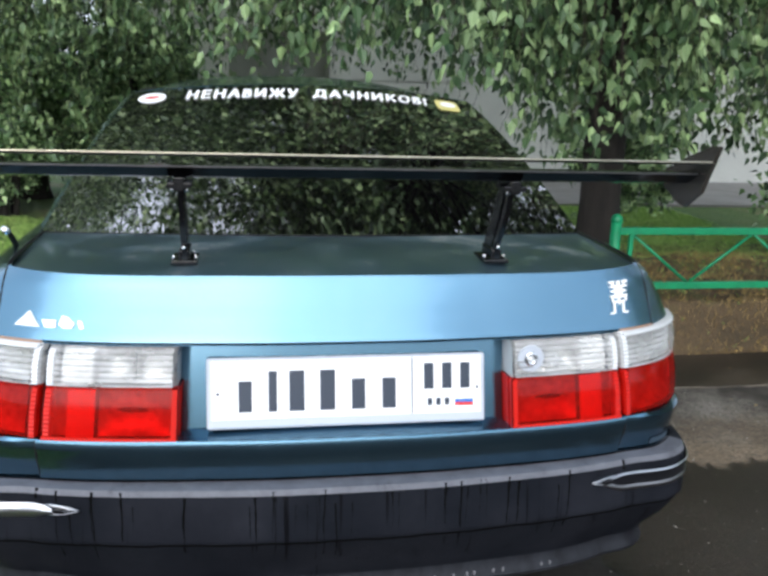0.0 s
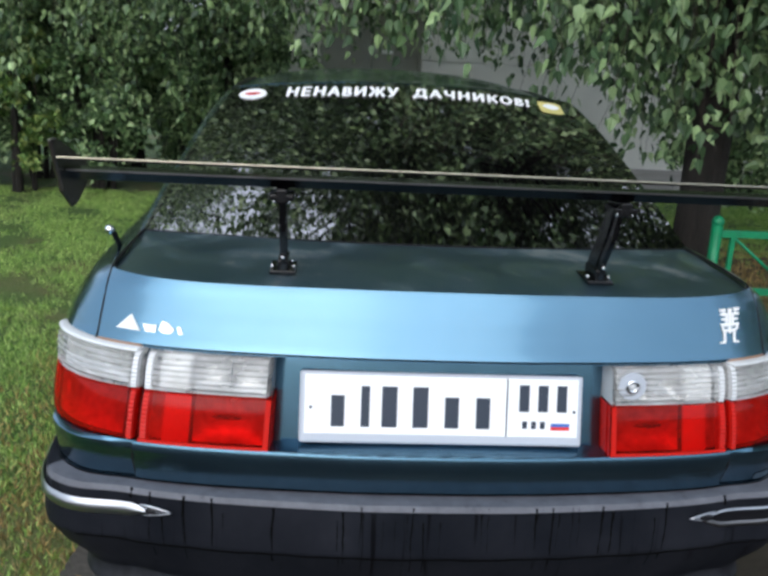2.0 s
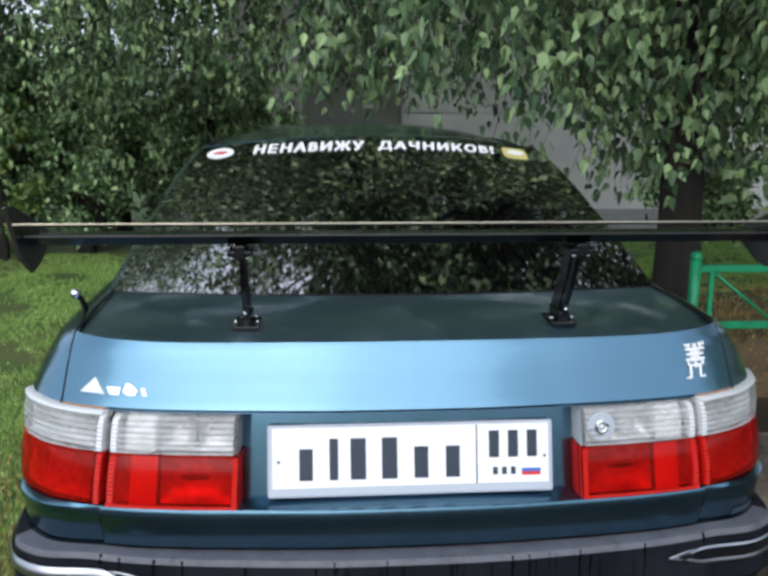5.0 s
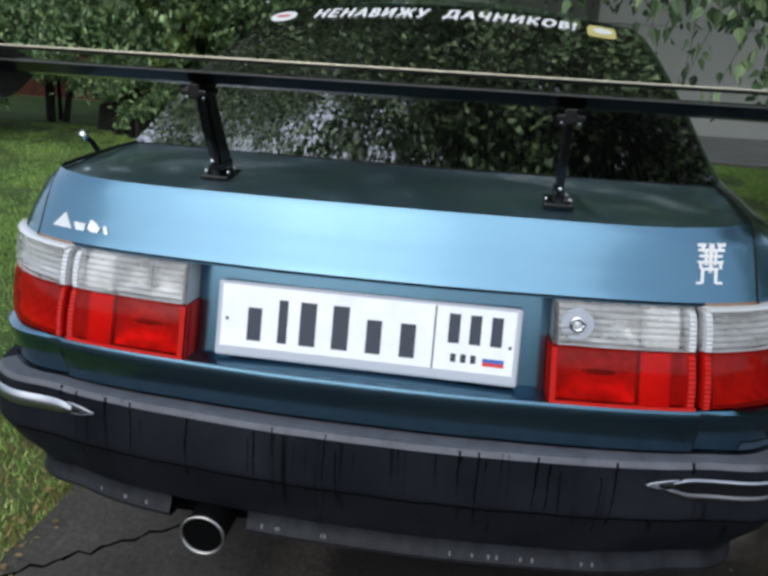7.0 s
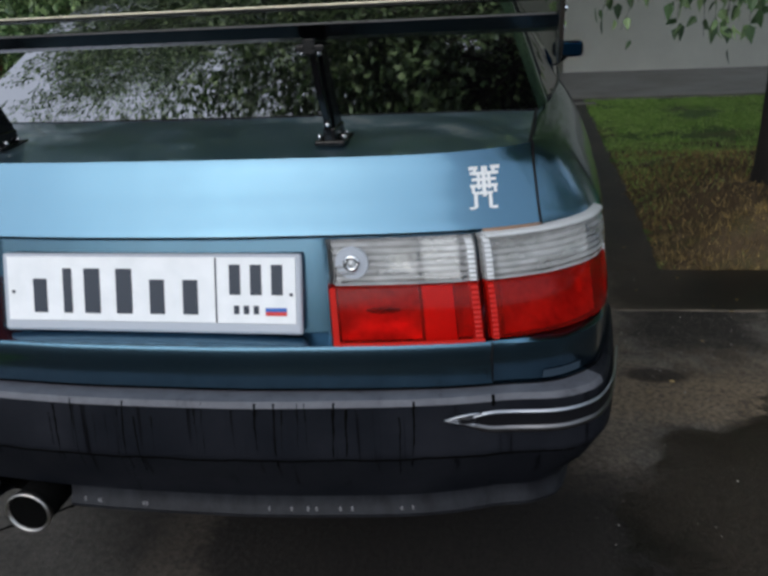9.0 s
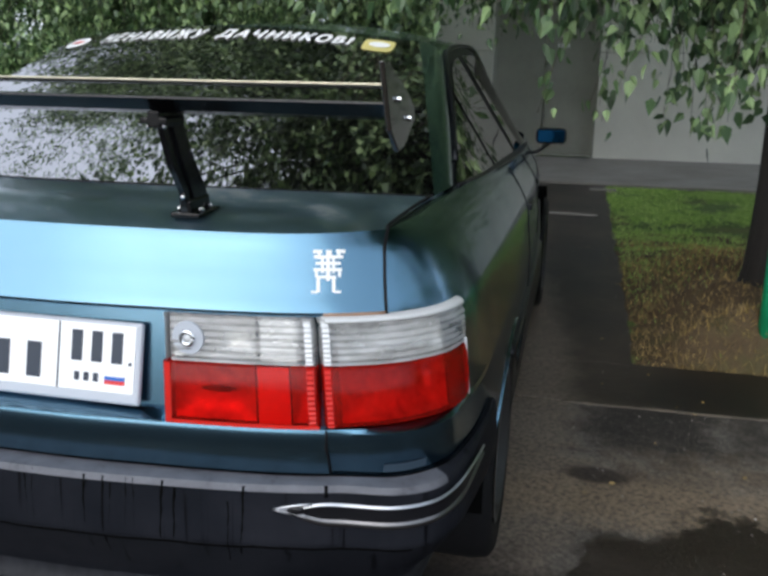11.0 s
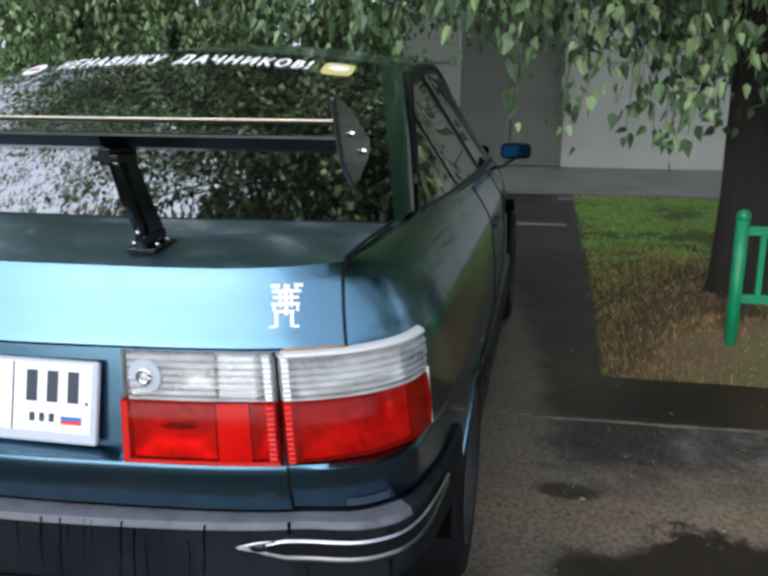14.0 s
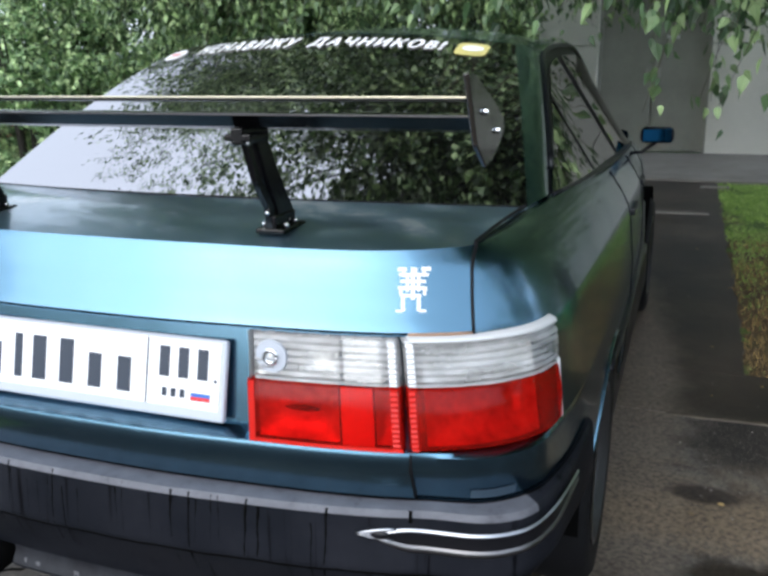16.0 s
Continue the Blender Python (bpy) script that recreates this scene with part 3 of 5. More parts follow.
def lid(u, v):
    z = 0.899 + (1.0155 - 0.899) * v
    return skin_at(lid_edge(v) * u, z, 0.0035)


boot = sheet("boot_lid", lid, 60, 14, PAINT, car, "teal boot lid with a sharp top crease", thick=-0.003, mirror=True)


def lid_low(u, v):
    """Lower strip of the lid, under the lights and the plate."""
    z, ridge = ((0.637, -0.002), (0.640, 0.003), (0.649, 0.002), (0.655, 0.0), (0.680, 0.0), (0.703, 0.0), (0.714, 0.0), (0.7205, 0.0))[round(v * 7)]
    return skin(tail_u(0.571, z) * u, z, low_out(z) + 0.003 + ridge)


sheet("lid_lower_strip", lid_low, 50, 7, PAINT, car, thick=-0.003, mirror=True)
sheet("repair_patch", lambda u, v: skin(plan_at_x(0.646 + 0.062 * u), 0.639 + 0.016 * v, 0.0016), 10, 2, FILLER, car, "pale dull patch of repaired paint")
sheet("ledge", lambda u, v: skin(tail_u(0.571, 0.7195) * u, 0.7195 + 0.001 * v, 0.003 - 0.076 * v), 30, 2, PAINT, car, mirror=True)
sheet("plate_apron", lambda u, v: skin(plan_at_x(0.306) * u, 0.7205, 0.002 - 0.030 * v) + Vector((0, 0, 0.002 + 0.009 * v)), 30, 3, PAINT, car, mirror=True)
sheet("lip_underside", lambda u, v: skin(plan_at_x(0.55) * u, 0.898, 0.003 - 0.045 * v), 40, 2, TRIM, car, mirror=True)
boxed("boot_lock_trim", (0, 0.000, 0.894), (0.13, 0.012, 0.006), TRIM, car)

for side in (1, -1):
    def flip(p):
        return Vector((side * p.x, p.y, p.z))

    seam = [flip(skin_at(lid_edge(k / 8) + 0.003, 0.896 + 0.118 * k / 8, 0.0042)) for k in range(9)]
    bar("shut_line", seam + [flip(Vector((0.631 + 0.014 * f, 0.098 + 0.40 * f, 1.0185 + 0.004 * math.sin(math.pi * f)))) for f in (k / 10 for k in range(1, 11))], 0.0031, BLACK, car, sides=6)
    bar("shut_line", [flip(skin(tail_u(0.572, 0.637 + 0.083 * k / 6), 0.637 + 0.083 * k / 6, 0.0035 + low_out(0.637 + 0.083 * k / 6))) for k in range(7)], 0.0028, BLACK, car, sides=6)

# greenhouse
rear_window = sheet("rear_window", lambda u, v: glass_base(2 * u - 1).lerp(glass_top(2 * u - 1), v) + Vector((0, 0, 0.02 * math.sin(math.pi * v))), 40, 24, GLASS, car, "dark tinted rear window", thick=-0.004)
bar("window_seal", [glass_base(k / 12 - 1) + Vector((0, -0.004, 0.001)) for k in range(25)], 0.0035, BLACK, car, sides=6)
bar("window_seal", [glass_top(k / 12 - 1) + Vector((0, 0.004, 0.0)) for k in range(25)], 0.0035, BLACK, car, sides=6)


def glass_edge(t):
    return glass_base(1).lerp(glass_top(1), t) + Vector((0, 0, 0.02 * math.sin(math.pi * t)))


bar("roof_lip", [glass_top(k / 12 - 1) + Vector((0, 0.012, 0.001)) for k in range(25)], 0.0045, PAINT, car, sides=8)
T_ROOF = 0.36
for side in (1, -1):
    sheet("rear_pillar", lambda u, v: Vector((side, 1, 1)) * (glass_edge(v).lerp(rail(T_ROOF * v), u) + Vector((0.012, 0, 0.008)) * math.sin(math.pi * u)), 10, 20, PAINT, car, "teal rear pillar")


def roof(u, v):
    t = T_ROOF + (0.72 - T_ROOF) * v
    e = rail(t)
    a = glass_top(u) if v < 0.001 else None
    f = math.sin(u * math.pi / 2)
    y0 = glass_top(u).y
    z = e.z + (0.066 - 0.004 * v) * (1 - abs(u) ** 2.6)
    y = y0 + (2.15 - y0) * v
    p = Vector((e.x * u, y, z))
    if a is not None:
        p = a
    else:
        k = smooth(0.0, 0.3, v)
        p = Vector((p.x * k + (1 - k) * (0.49 + (e.x - 0.49) * v / 0.3) * u, p.y, p.z * k + (1 - k) * (a or glass_top(u)).z + 0.008 * (1 - k)))
    return p


sheet("roof", roof, 30, 24, PAINT, car, "teal roof panel", mirror=True)
for side in (1, -1):
    sheet("roof_edge", lambda u, v: Vector((side, 1, 1)) * (roof(1.0, v).lerp(rail(T_ROOF + (0.72 - T_ROOF) * v), u)), 4, 24, PAINT, car)
sheet("windscreen", lambda u, v: Vector(((rail(0.72).x + (0.62 - rail(0.72).x) * v) * (2 * u - 1), 2.15 + 0.72 * v + 0.09 * (1 - (2 * u - 1) ** 2) * v, 1.358 - 0.42 * v - 0.06 * abs(2 * u - 1) ** 2.6 * (1 - v))), 20, 12, GLASS, car, "windscreen", thick=-0.004)
sheet("bonnet", lambda u, v: skin(0.999, 0.99).lerp(Vector((0, 2.8, 0.955)), v) + Vector((u * (0.5 + 0.14 * v), 0, -0.05 * v + 0.03 * math.sin(math.pi * v) - 0.05 * u * u * (1 - v))), 12, 12, PAINT, car, mirror=True)
for side in (1, -1):
    sheet("side_window_surround", lambda u, v: Vector((side, 1, 1)) * (belt(u).lerp(rail(u), v)), 40, 6, TRIM, car)
for a, b in ((0.016, 0.235), (0.25, 0.475), (0.51, 0.86)):
    for side in (1, -1):
        def pane(u, v):
            t = a + (b - a) * u
            p = belt(t).lerp(rail(t), 0.05 + 0.87 * v) + Vector((0.004, 0, 0.001))
            return Vector((side * p.x, p.y, p.z))

        sheet("side_window", pane, 12, 6, GLASS, car, thick=-0.003)
for side in (1, -1):
    bar("window_trim", [(side * (belt(k / 20).x + 0.004), belt(k / 20).y, belt(k / 20).z + 0.004) for k in range(21)], 0.005, TRIM, car, sides=6)
    bar("drip_rail", [(side * (rail(k / 30).x + 0.004), rail(k / 30).y, rail(k / 30).z + 0.004) for k in range(2, 29)], 0.007, TRIM, car, sides=6)

# door seams and handles
U1, U2, U3 = 12.4 / 21, 13.9 / 21, 15.3 / 21
for side in (1, -1):
    for w in (U1, U2, U3):
        bar("door_seam", [(side * p.x, p.y, p.z) for p in (skin(w, 0.33 + 0.66 * k / 14, 0.0005) for k in range(15))], 0.003, BLACK, car, sides=6)
    for w in (12.7 / 21, 14.25 / 21):
        p = skin(w, 0.86, 0.0)
        boxed("door_handle", (side * p.x, p.y, p.z), (0.022, 0.15, 0.024), TRIM, car, bevel=0.006)
    bar("side_rub_strip", [(side * p.x, p.y, p.z) for p in (skin((10.9 + 5.0 * k / 20) / 21, 0.60, 0.004) for k in range(21))], 0.009, TRIM, car, sides=6)

# bumper
B_PROFILE = [(0.628, -0.05), (0.630, 0.036), (0.629, 0.048), (0.625, 0.052), (0.619, 0.054), (0.610, 0.055), (0.58, 0.058), (0.535, 0.061), (0.527, 0.061), (0.521, 0.057), (0.48, 0.042), (0.445, 0.022), (0.424, 0.014), (0.412, 0.014), (0.402, 0.020), (0.392, 0.025), (0.384, 0.022), (0.374, -0.03)]
B_END = 9.45 / 21


def bumper_skin(u, k):
    z, out = B_PROFILE[k]
    flare = -smooth(0.70, 0.78, spline(PLAN, u).x) * 0.041
    p = skin(u, max(z, 0.46), out + flare, lean=-0.016)
    tuck = (1 - smooth(0.39, 0.52, z)) * smooth(0.40, 0.78, p.x)
    return Vector((p.x * (1 - 0.045 * tuck), p.y + 0.02 * tuck, z))


def bumper_band(k0, k1):
    return lambda u, v: bumper_skin(B_END * u, k0 + round(v * (k1 - k0)))


bumper = new("rear_bumper")
under(bumper, car)
# black band standing in for the shadowed gap above the bumper
sheet("shadow_gap", lambda u, v: skin(B_END * u, 0.622 + 0.011 * v, 0.0035), 80, 2, SOOT_AND_SHADE, car, mirror=True)
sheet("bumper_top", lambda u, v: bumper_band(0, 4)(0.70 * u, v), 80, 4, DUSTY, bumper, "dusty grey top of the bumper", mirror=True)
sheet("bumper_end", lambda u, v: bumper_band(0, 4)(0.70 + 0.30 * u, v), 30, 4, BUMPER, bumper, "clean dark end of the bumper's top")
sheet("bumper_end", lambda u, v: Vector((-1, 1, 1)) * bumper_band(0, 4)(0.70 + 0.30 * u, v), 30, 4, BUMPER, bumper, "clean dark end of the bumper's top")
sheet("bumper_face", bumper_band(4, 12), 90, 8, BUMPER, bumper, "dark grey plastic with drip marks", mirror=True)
for x0, x1 in ((0.0, 0.9), (-0.205, 0.0), (-0.9, -0.365)):
    w0, w1 = sorted(B_END if abs(x) > 0.8 else plan_at_x(abs(x)) for x in (x0, x1))
    side = 1 if x1 > 0.5 else -1
    sheet("bumper_lip", lambda u, v: Vector((side, 1, 1)) * bumper_skin(w0 + (w1 - w0) * u, 12 + round(v * 5)), 60, 5, LIP, bumper, "scuffed grey-blue lip")


def bumper_at(x, z, lift=0.0012):
    """A point on the bumper's face."""
    k = 0
    while k < 14 and B_PROFILE[k + 1][0] > z:
        k += 1
    u = plan_at_x(abs(x))
    p = bumper_skin(u, k).lerp(bumper_skin(u, k + 1), (B_PROFILE[k][0] - z) / (B_PROFILE[k][0] - B_PROFILE[k + 1][0]))
    return Vector((p.x if x > 0 else -p.x, p.y - lift + 0.004, p.z))


rng = random.Random(11)
TICK = material("pale_scuff", (0.16, 0.16, 0.17), 0.6)
for x in [rng.uniform(-0.54, 0.24) for _ in range(22)] + [rng.uniform(0.24, 0.62) for _ in range(6)]:
    z, x1, end = rng.choice((0.6255, 0.6255, 0.618, 0.60)), x, rng.choice((0.528, 0.525, 0.525, 0.54, 0.505, 0.485))
    pts = []
    while z > end:
        pts.append(bumper_at(x1, z))
        z, x1 = z - 0.008, x1 + rng.uniform(-0.0011, 0.0011)
    wide = rng.uniform(0.0034, 0.0044)
    bm = bmesh.new()
    tube(bm, pts, [max(0.0029, wide * rng.uniform(0.86, 1.06) * (1 - 0.22 * k / len(pts))) for k in range(len(pts))], 6)
    part("drip_mark", bm, SOOT_AND_SHADE, bumper)
    if rng.random() < 0.6:
        p = bumper_at(x1, 0.401, 0.0045)
        boxed("scuff", p, (0.004, 0.003, rng.uniform(0.006, 0.011)), TICK, bumper, bevel=0.001)
bm = bmesh.new()
tube(bm, [bumper_at(-0.66 + 1.34 * k / 60, 0.524 + 0.0016 * math.sin(0.9 * k) + 0.001 * math.sin(2.3 * k)) for k in range(61)], 0.0043, 5)
part("face_crack", bm, SOOT_AND_SHADE, bumper, "fine dark line along the bumper")
for side in (1, -1):
    bar("bumper_seam", [(side * p.x, p.y, p.z) for p in (bumper_at(0.562, 0.6275 - 0.016 * k / 4, 0.0018) for k in range(5))], 0.0040, SOOT_AND_SHADE, bumper, sides=6)
# near-black sheet painted in for the shade behind the exhaust notch
sheet("notch_shade", lambda u, v: Vector((-0.42 + 0.28 * u, 0.035, 0.36 + 0.11 * v)), 4, 2, SOOT_AND_SHADE, bumper, thick=0.003)
for side in (1, -1):
    u0 = plan_at_x(0.492)

    def strip_at(u, z, out):
        p = skin(u, z, out + 0.057 - smooth(0.70, 0.78, spline(PLAN, u).x) * 0.041, lean=-0.016)
        return Vector((side * p.x, p.y, z))

    def strip_z(u):
        """Middle line and half height of the strip: a shallow sagging leaf."""
        sag, tall = (0.013, 0.0150) if side > 0 else (0.010, 0.0150)
        return 0.596 - sag * math.sin(math.pi * min(1, u) ** 0.7) + 0.004 * u, tall * smooth(0, 0.16, u) * (1 - 0.55 * smooth(0.75, 1, u))

    def ribbon(low, high, out):
        def f(u, v):
            zc, h = strip_z(u)
            s = smooth(0, 0.12, u)
            w = u0 + (8.15 / 21 - u0) * u
            return strip_at(w, zc + h * (1 if low > -0.004 else -1) + (low + (high - low) * v) * (0.35 + 0.65 * s), out + 0.003 * math.sin(math.pi * v))
        return f

    if side > 0:
        sheet("chrome_strip", ribbon(-0.003, 0.004, 0.004), 44, 4, BLADE, bumper, "pale chrome strip")
        sheet("chrome_strip", ribbon(-0.007, 0.005, 0.004), 44, 4, BLADE_LOW, bumper, "tarnished chrome strip")
    sheet("strip_insert", lambda u, v: strip_at(u0 + (8.1 / 21 - u0) * (0.02 + 0.96 * u), strip_z(u)[0] + strip_z(u)[1] * (2 * v - 1), 0.003 + (0.006 * math.sin(math.pi * v) if side < 0 else 0.0)), 40, 8, BLADE if side < 0 else TRIM, bumper)
    bm = bmesh.new()
    bmesh.ops.create_uvsphere(bm, u_segments=12, v_segments=8, radius=1, matrix=Matrix.Translation(strip_at(u0 + 0.011, 0.594, 0.003)) @ Matrix.Diagonal((0.020, 0.006, 0.0085, 1)))
    part("strip_tip", bm, TRIM, bumper, smooth=True)
    bar("tip_rim", [strip_at(u0 + 0.026 * k / 6 - 0.002, 0.594 + 0.0095 * math.sin(0.5 * math.pi * k / 6), 0.005) for k in range(7)], [0.0016, 0.0022, 0.0026, 0.003, 0.003, 0.0026, 0.002], BLADE, bumper, "bright tip rim", sides=8)
    bar("tip_rim", [strip_at(u0 + 0.024 * k / 6 - 0.002, 0.594 - 0.0105 * math.sin(0.5 * math.pi * k / 6), 0.005) for k in range(7)], [0.0014, 0.0016, 0.0015, 0.0014, 0.0013, 0.0012, 0.001], BLADE, bumper, "bright tip rim", sides=8)

# tail lights
Z_MID = 0.820
Z_LOW = 0.722


def light_face(x0, x1, z0, z1, rise=0.0, ribs=0, depth=0.0, out=0.006, dome=0.004):
    u0, u1 = plan_at_x(x0), (x1 if x1 < 0.53 and x0 > 0.55 else plan_at_x(x1))

    def f(u, v):
        w = u0 + (u1 - u0) * u
        zt = z1 + rise * smooth(0.25, 1, u)
        z = z0 + (zt - z0) * v
        o = out + dome * (1 - (2 * v - 1) ** 2) - (depth * (0.5 - 0.5 * math.cos(2 * math.pi * ribs * v)) if ribs else 0)
        e = min(u, 1 - u)
        if e < 0.012 or v < 0.01 or v > 0.99:
            o = out - 0.012
        return skin(w, z, o)
    return f


U_ENDS = {1: plan_at_x(0.765), -1: plan_at_x(0.757)}


def lamp_lens(name, f, nu, nv, mat, parent, side, label=""):
    return sheet(name, lambda u, v: Vector((side * f(u, v).x, f(u, v).y, f(u, v).z)), nu, nv, mat, parent, label, thick=0.0)


def bowl(x0, x1, z0, z1, deep, rim=-0.004):
    """A hollow reflector behind a lens."""
    u0, u1 = plan_at_x(x0), (x1 if x1 < 0.53 and x0 > 0.55 else plan_at_x(x1))
    return lambda u, v: skin(u0 + (u1 - u0) * u, z0 + (z1 - z0) * v, rim - deep * (1 - (2 * u - 1) ** 4) * (1 - (2 * v - 1) ** 4))


for side in (1, -1):
    inner = under(new("inner_tail_light"), car)
    outer = under(new("outer_tail_light"), car)
    lamp_lens("clear_lens", light_face(0.322, 0.5555, Z_MID, 0.894, 0, 7, 0.0024), 40, 84, CLEAR_LENS, inner, side, "clear ribbed lens")
    lamp_lens("red_lens", light_face(0.314, 0.5555, Z_LOW, Z_MID, 0, 0, 0.0), 40, 24, RED_LENS, inner, side, "red lens")
    lamp_lens("reflector", bowl(0.330, 0.458, Z_LOW + 0.006, Z_MID - 0.003, 0.018), 16, 16, REFLECTOR, inner, side)
    lamp_lens("diffuser", lambda u, v: skin(plan_at_x(0.464 + 0.048 * u), 0.727 + 0.090 * v, 0.0035), 6, 8, DIFFUSER, inner, side)
    lamp_lens("reflector", bowl(0.514, 0.552, Z_LOW + 0.006, Z_MID - 0.003, 0.018), 8, 12, REFLECTOR, inner, side)
    bar("bulb", [(side * p.x, p.y, p.z) for p in (skin(plan_at_x(0.372 + 0.055 * k / 4), 0.775, -0.008) for k in range(5))], [0.002, 0.0045, 0.005, 0.0045, 0.002], SOOT_AND_SHADE, inner, "dark bulb behind the lens", sides=10)
    lamp_lens("lower_rim", lambda u, v: skin(plan_at_x(0.318 + 0.234 * u), 0.7225 + 0.006 * v, 0.0085), 14, 2, RED_EDGE, inner, side)
    lamp_lens("side_rim", lambda u, v: skin(plan_at_x(0.318 + 0.010 * u), 0.7235 + 0.095 * v, 0.0105), 3, 8, RED_EDGE, inner, side)
    lamp_lens("ribbed_column", light_face(0.536, 0.551, 0.724, Z_MID - 0.002, 0, 12, 0.0022, out=0.0095), 6, 144, RED_EDGE, inner, side)
    lamp_lens("ribbed_column", light_face(0.536, 0.551, Z_MID + 0.002, 0.890, 0, 9, 0.0022, out=0.0095), 6, 108, LENS_RIM, inner, side)
    lamp_lens("reflector", bowl(0.330, 0.395, Z_MID + 0.004, 0.890, 0.012), 12, 12, REFLECTOR, inner, side)
    lamp_lens("reflector", bowl(0.397, 0.462, Z_MID + 0.004, 0.890, 0.020), 12, 12, REFLECTOR, inner, side)
    lamp_lens("diffuser", light_face(0.466, 0.530, Z_MID + 0.004, 0.890, 0, 7, 0.003, out=0.0015), 12, 84, DIFFUSER, inner, side)
    lamp_lens("clear_lens", light_face(0.5585, U_ENDS[side], Z_MID, 0.894, 0.002, 7, 0.0024), 40, 84, CLEAR_LENS, outer, side, "clear ribbed lens")
    lamp_lens("rim", light_face(0.566, U_ENDS[side], 0.886, 0.896, 0.002, out=0.009), 40, 8, LENS_RIM, outer, side)
    lamp_lens("red_lens", light_face(0.5585, U_ENDS[side], Z_LOW, Z_MID, 0, 0, 0.0), 40, 24, RED_LENS, outer, side, "red lens")
    lamp_lens("reflector", bowl(0.585, 0.735, Z_LOW + 0.006, Z_MID - 0.003, 0.018), 16, 16, REFLECTOR, outer, side)
    lamp_lens("reflector", bowl(0.585, 0.735, Z_MID + 0.004, 0.890, 0.018), 16, 16, REFLECTOR, outer, side)
    lamp_lens("diffuser", lambda u, v: skin(plan_at_x(0.700 + 0.010 * u), 0.772 + 0.026 * v, 0.002), 3, 4, DIFFUSER, outer, side)
    lamp_lens("ribbed_column", light_face(0.562, 0.577, Z_MID + 0.002, 0.890, 0, 9, 0.0022, out=0.0095), 6, 108, LENS_RIM, outer, side)
    lamp_lens("ribbed_column", light_face(0.562, 0.575, 0.724, Z_MID - 0.002, 0, 12, 0.0022, out=0.0085), 6, 144, RED_EDGE, outer, side)
    bar("end_trim", [(side * p.x, p.y, p.z) for p in (skin(U_ENDS[side], 0.724 + 0.10 * k / 6, 0.003) for k in range(7))], 0.004, LENS_RIM, outer, sides=6)
    # amber bar drawn for a tan reflection in the gap above the light
    bar("amber_reflection", [(side * p.x, p.y, p.z) for p in (skin(plan_at_x(0.572 + 0.09 * k / 6), 0.8975, 0.004) for k in range(7))], 0.0028, AMBER, outer, "thin amber reflection strip", sides=6)
    lamp_lens("housing", lambda u, v: skin(plan_at_x(0.316), Z_LOW + (Z_MID - Z_LOW) * v, 0.008 - (0.036 + lerp_table(SWELL, Z_LOW + (Z_MID - Z_LOW) * v)) * u), 4, 8, RED_EDGE, inner, side)
    lamp_lens("housing", lambda u, v: skin(plan_at_x(0.320), Z_MID + (0.893 - Z_MID) * v, 0.008 - (0.036 + lerp_table(SWELL, Z_MID + (0.893 - Z_MID) * v)) * u), 4, 8, LENS_RIM, inner, side)
    if side > 0:
        p = skin(plan_at_x(0.358), 0.858, 0.0115)
        bm = bmesh.new()
        bmesh.ops.create_cone(bm, cap_ends=True, segments=32, radius1=0.027, radius2=0.0262, depth=0.003, matrix=Matrix.Translation(p + Vector((0, 0.0015, 0))) @ pose(0, 0, 0, 90, 0, 0))
        part("lens_disc", bm, HOLDER, inner, "grey lens disc")
        bar("lens_ring", [p + Vector((0.0105 * math.cos(a), -0.0005, 0.0105 * math.sin(a))) for a in (k * math.pi / 12 for k in range(25))], 0.0042, CHROME, inner, sides=8)
        bm = bmesh.new()
        bmesh.ops.create_uvsphere(bm, u_segments=12, v_segments=8, radius=0.0065, matrix=Matrix.Translation(p + Vector((0, 0.002, 0))))
        part("lens_bead", bm, LENS_RIM, inner, smooth=True)

# number plate
plate = under(new("number_plate"), car)
PT = Matrix.Translation((0, -0.0155, 0.8)) @ pose(0, 0, 0, -13.5, 0, 0)


def plate_box(name, x, z, w, h, depth, mat, lift=0.0, bevel=0.0):
    return boxed(name, PT @ Vector((x, -lift, z)), (w, depth, h), mat, plate, bevel=bevel, turn=PT.to_3x3().to_4x4())


plate_box("holder", 0, 0, 0.534, 0.134, 0.012, HOLDER, 0.0, 0.005)
plate_box("sheet_metal", 0, 0.006, 0.515, 0.110, 0.004, WHITE, 0.006, 0.001)
X0 = -0.258
for x, w, h, z in ((0.062, 0.040, 0.058, -0.006), (0.113, 0.026, 0.076, 0.003), (0.158, 0.046, 0.076, 0.003), (0.216, 0.046, 0.076, 0.003), (0.275, 0.042, 0.058, -0.006), (0.334, 0.042, 0.058, -0.006)):
    plate_box("mark", X0 + x, z, w * 0.62, h, 0.001, INK, 0.0087)
for x in (0.412, 0.448, 0.484):
    plate_box("mark", X0 + x, 0.024, 0.019, 0.05, 0.001, INK, 0.0087)
for x in (0.414, 0.431, 0.448):
    plate_box("mark", X0 + x, -0.026, 0.009, 0.014, 0.001, INK, 0.0087)
plate_box("divider", X0 + 0.379, 0.006, 0.0025, 0.108, 0.001, INK, 0.0087)
for k, m in enumerate((WHITE, FLAG_BLUE, FLAG_RED)):
    plate_box("flag_stripe", X0 + 0.482, -0.019 - 0.0065 * k, 0.036, 0.0065, 0.001, m, 0.0087)
for x in (0.012, 0.508):
    plate_box("screw", X0 + x, 0.0, 0.005, 0.005, 0.002, INK, 0.0087)

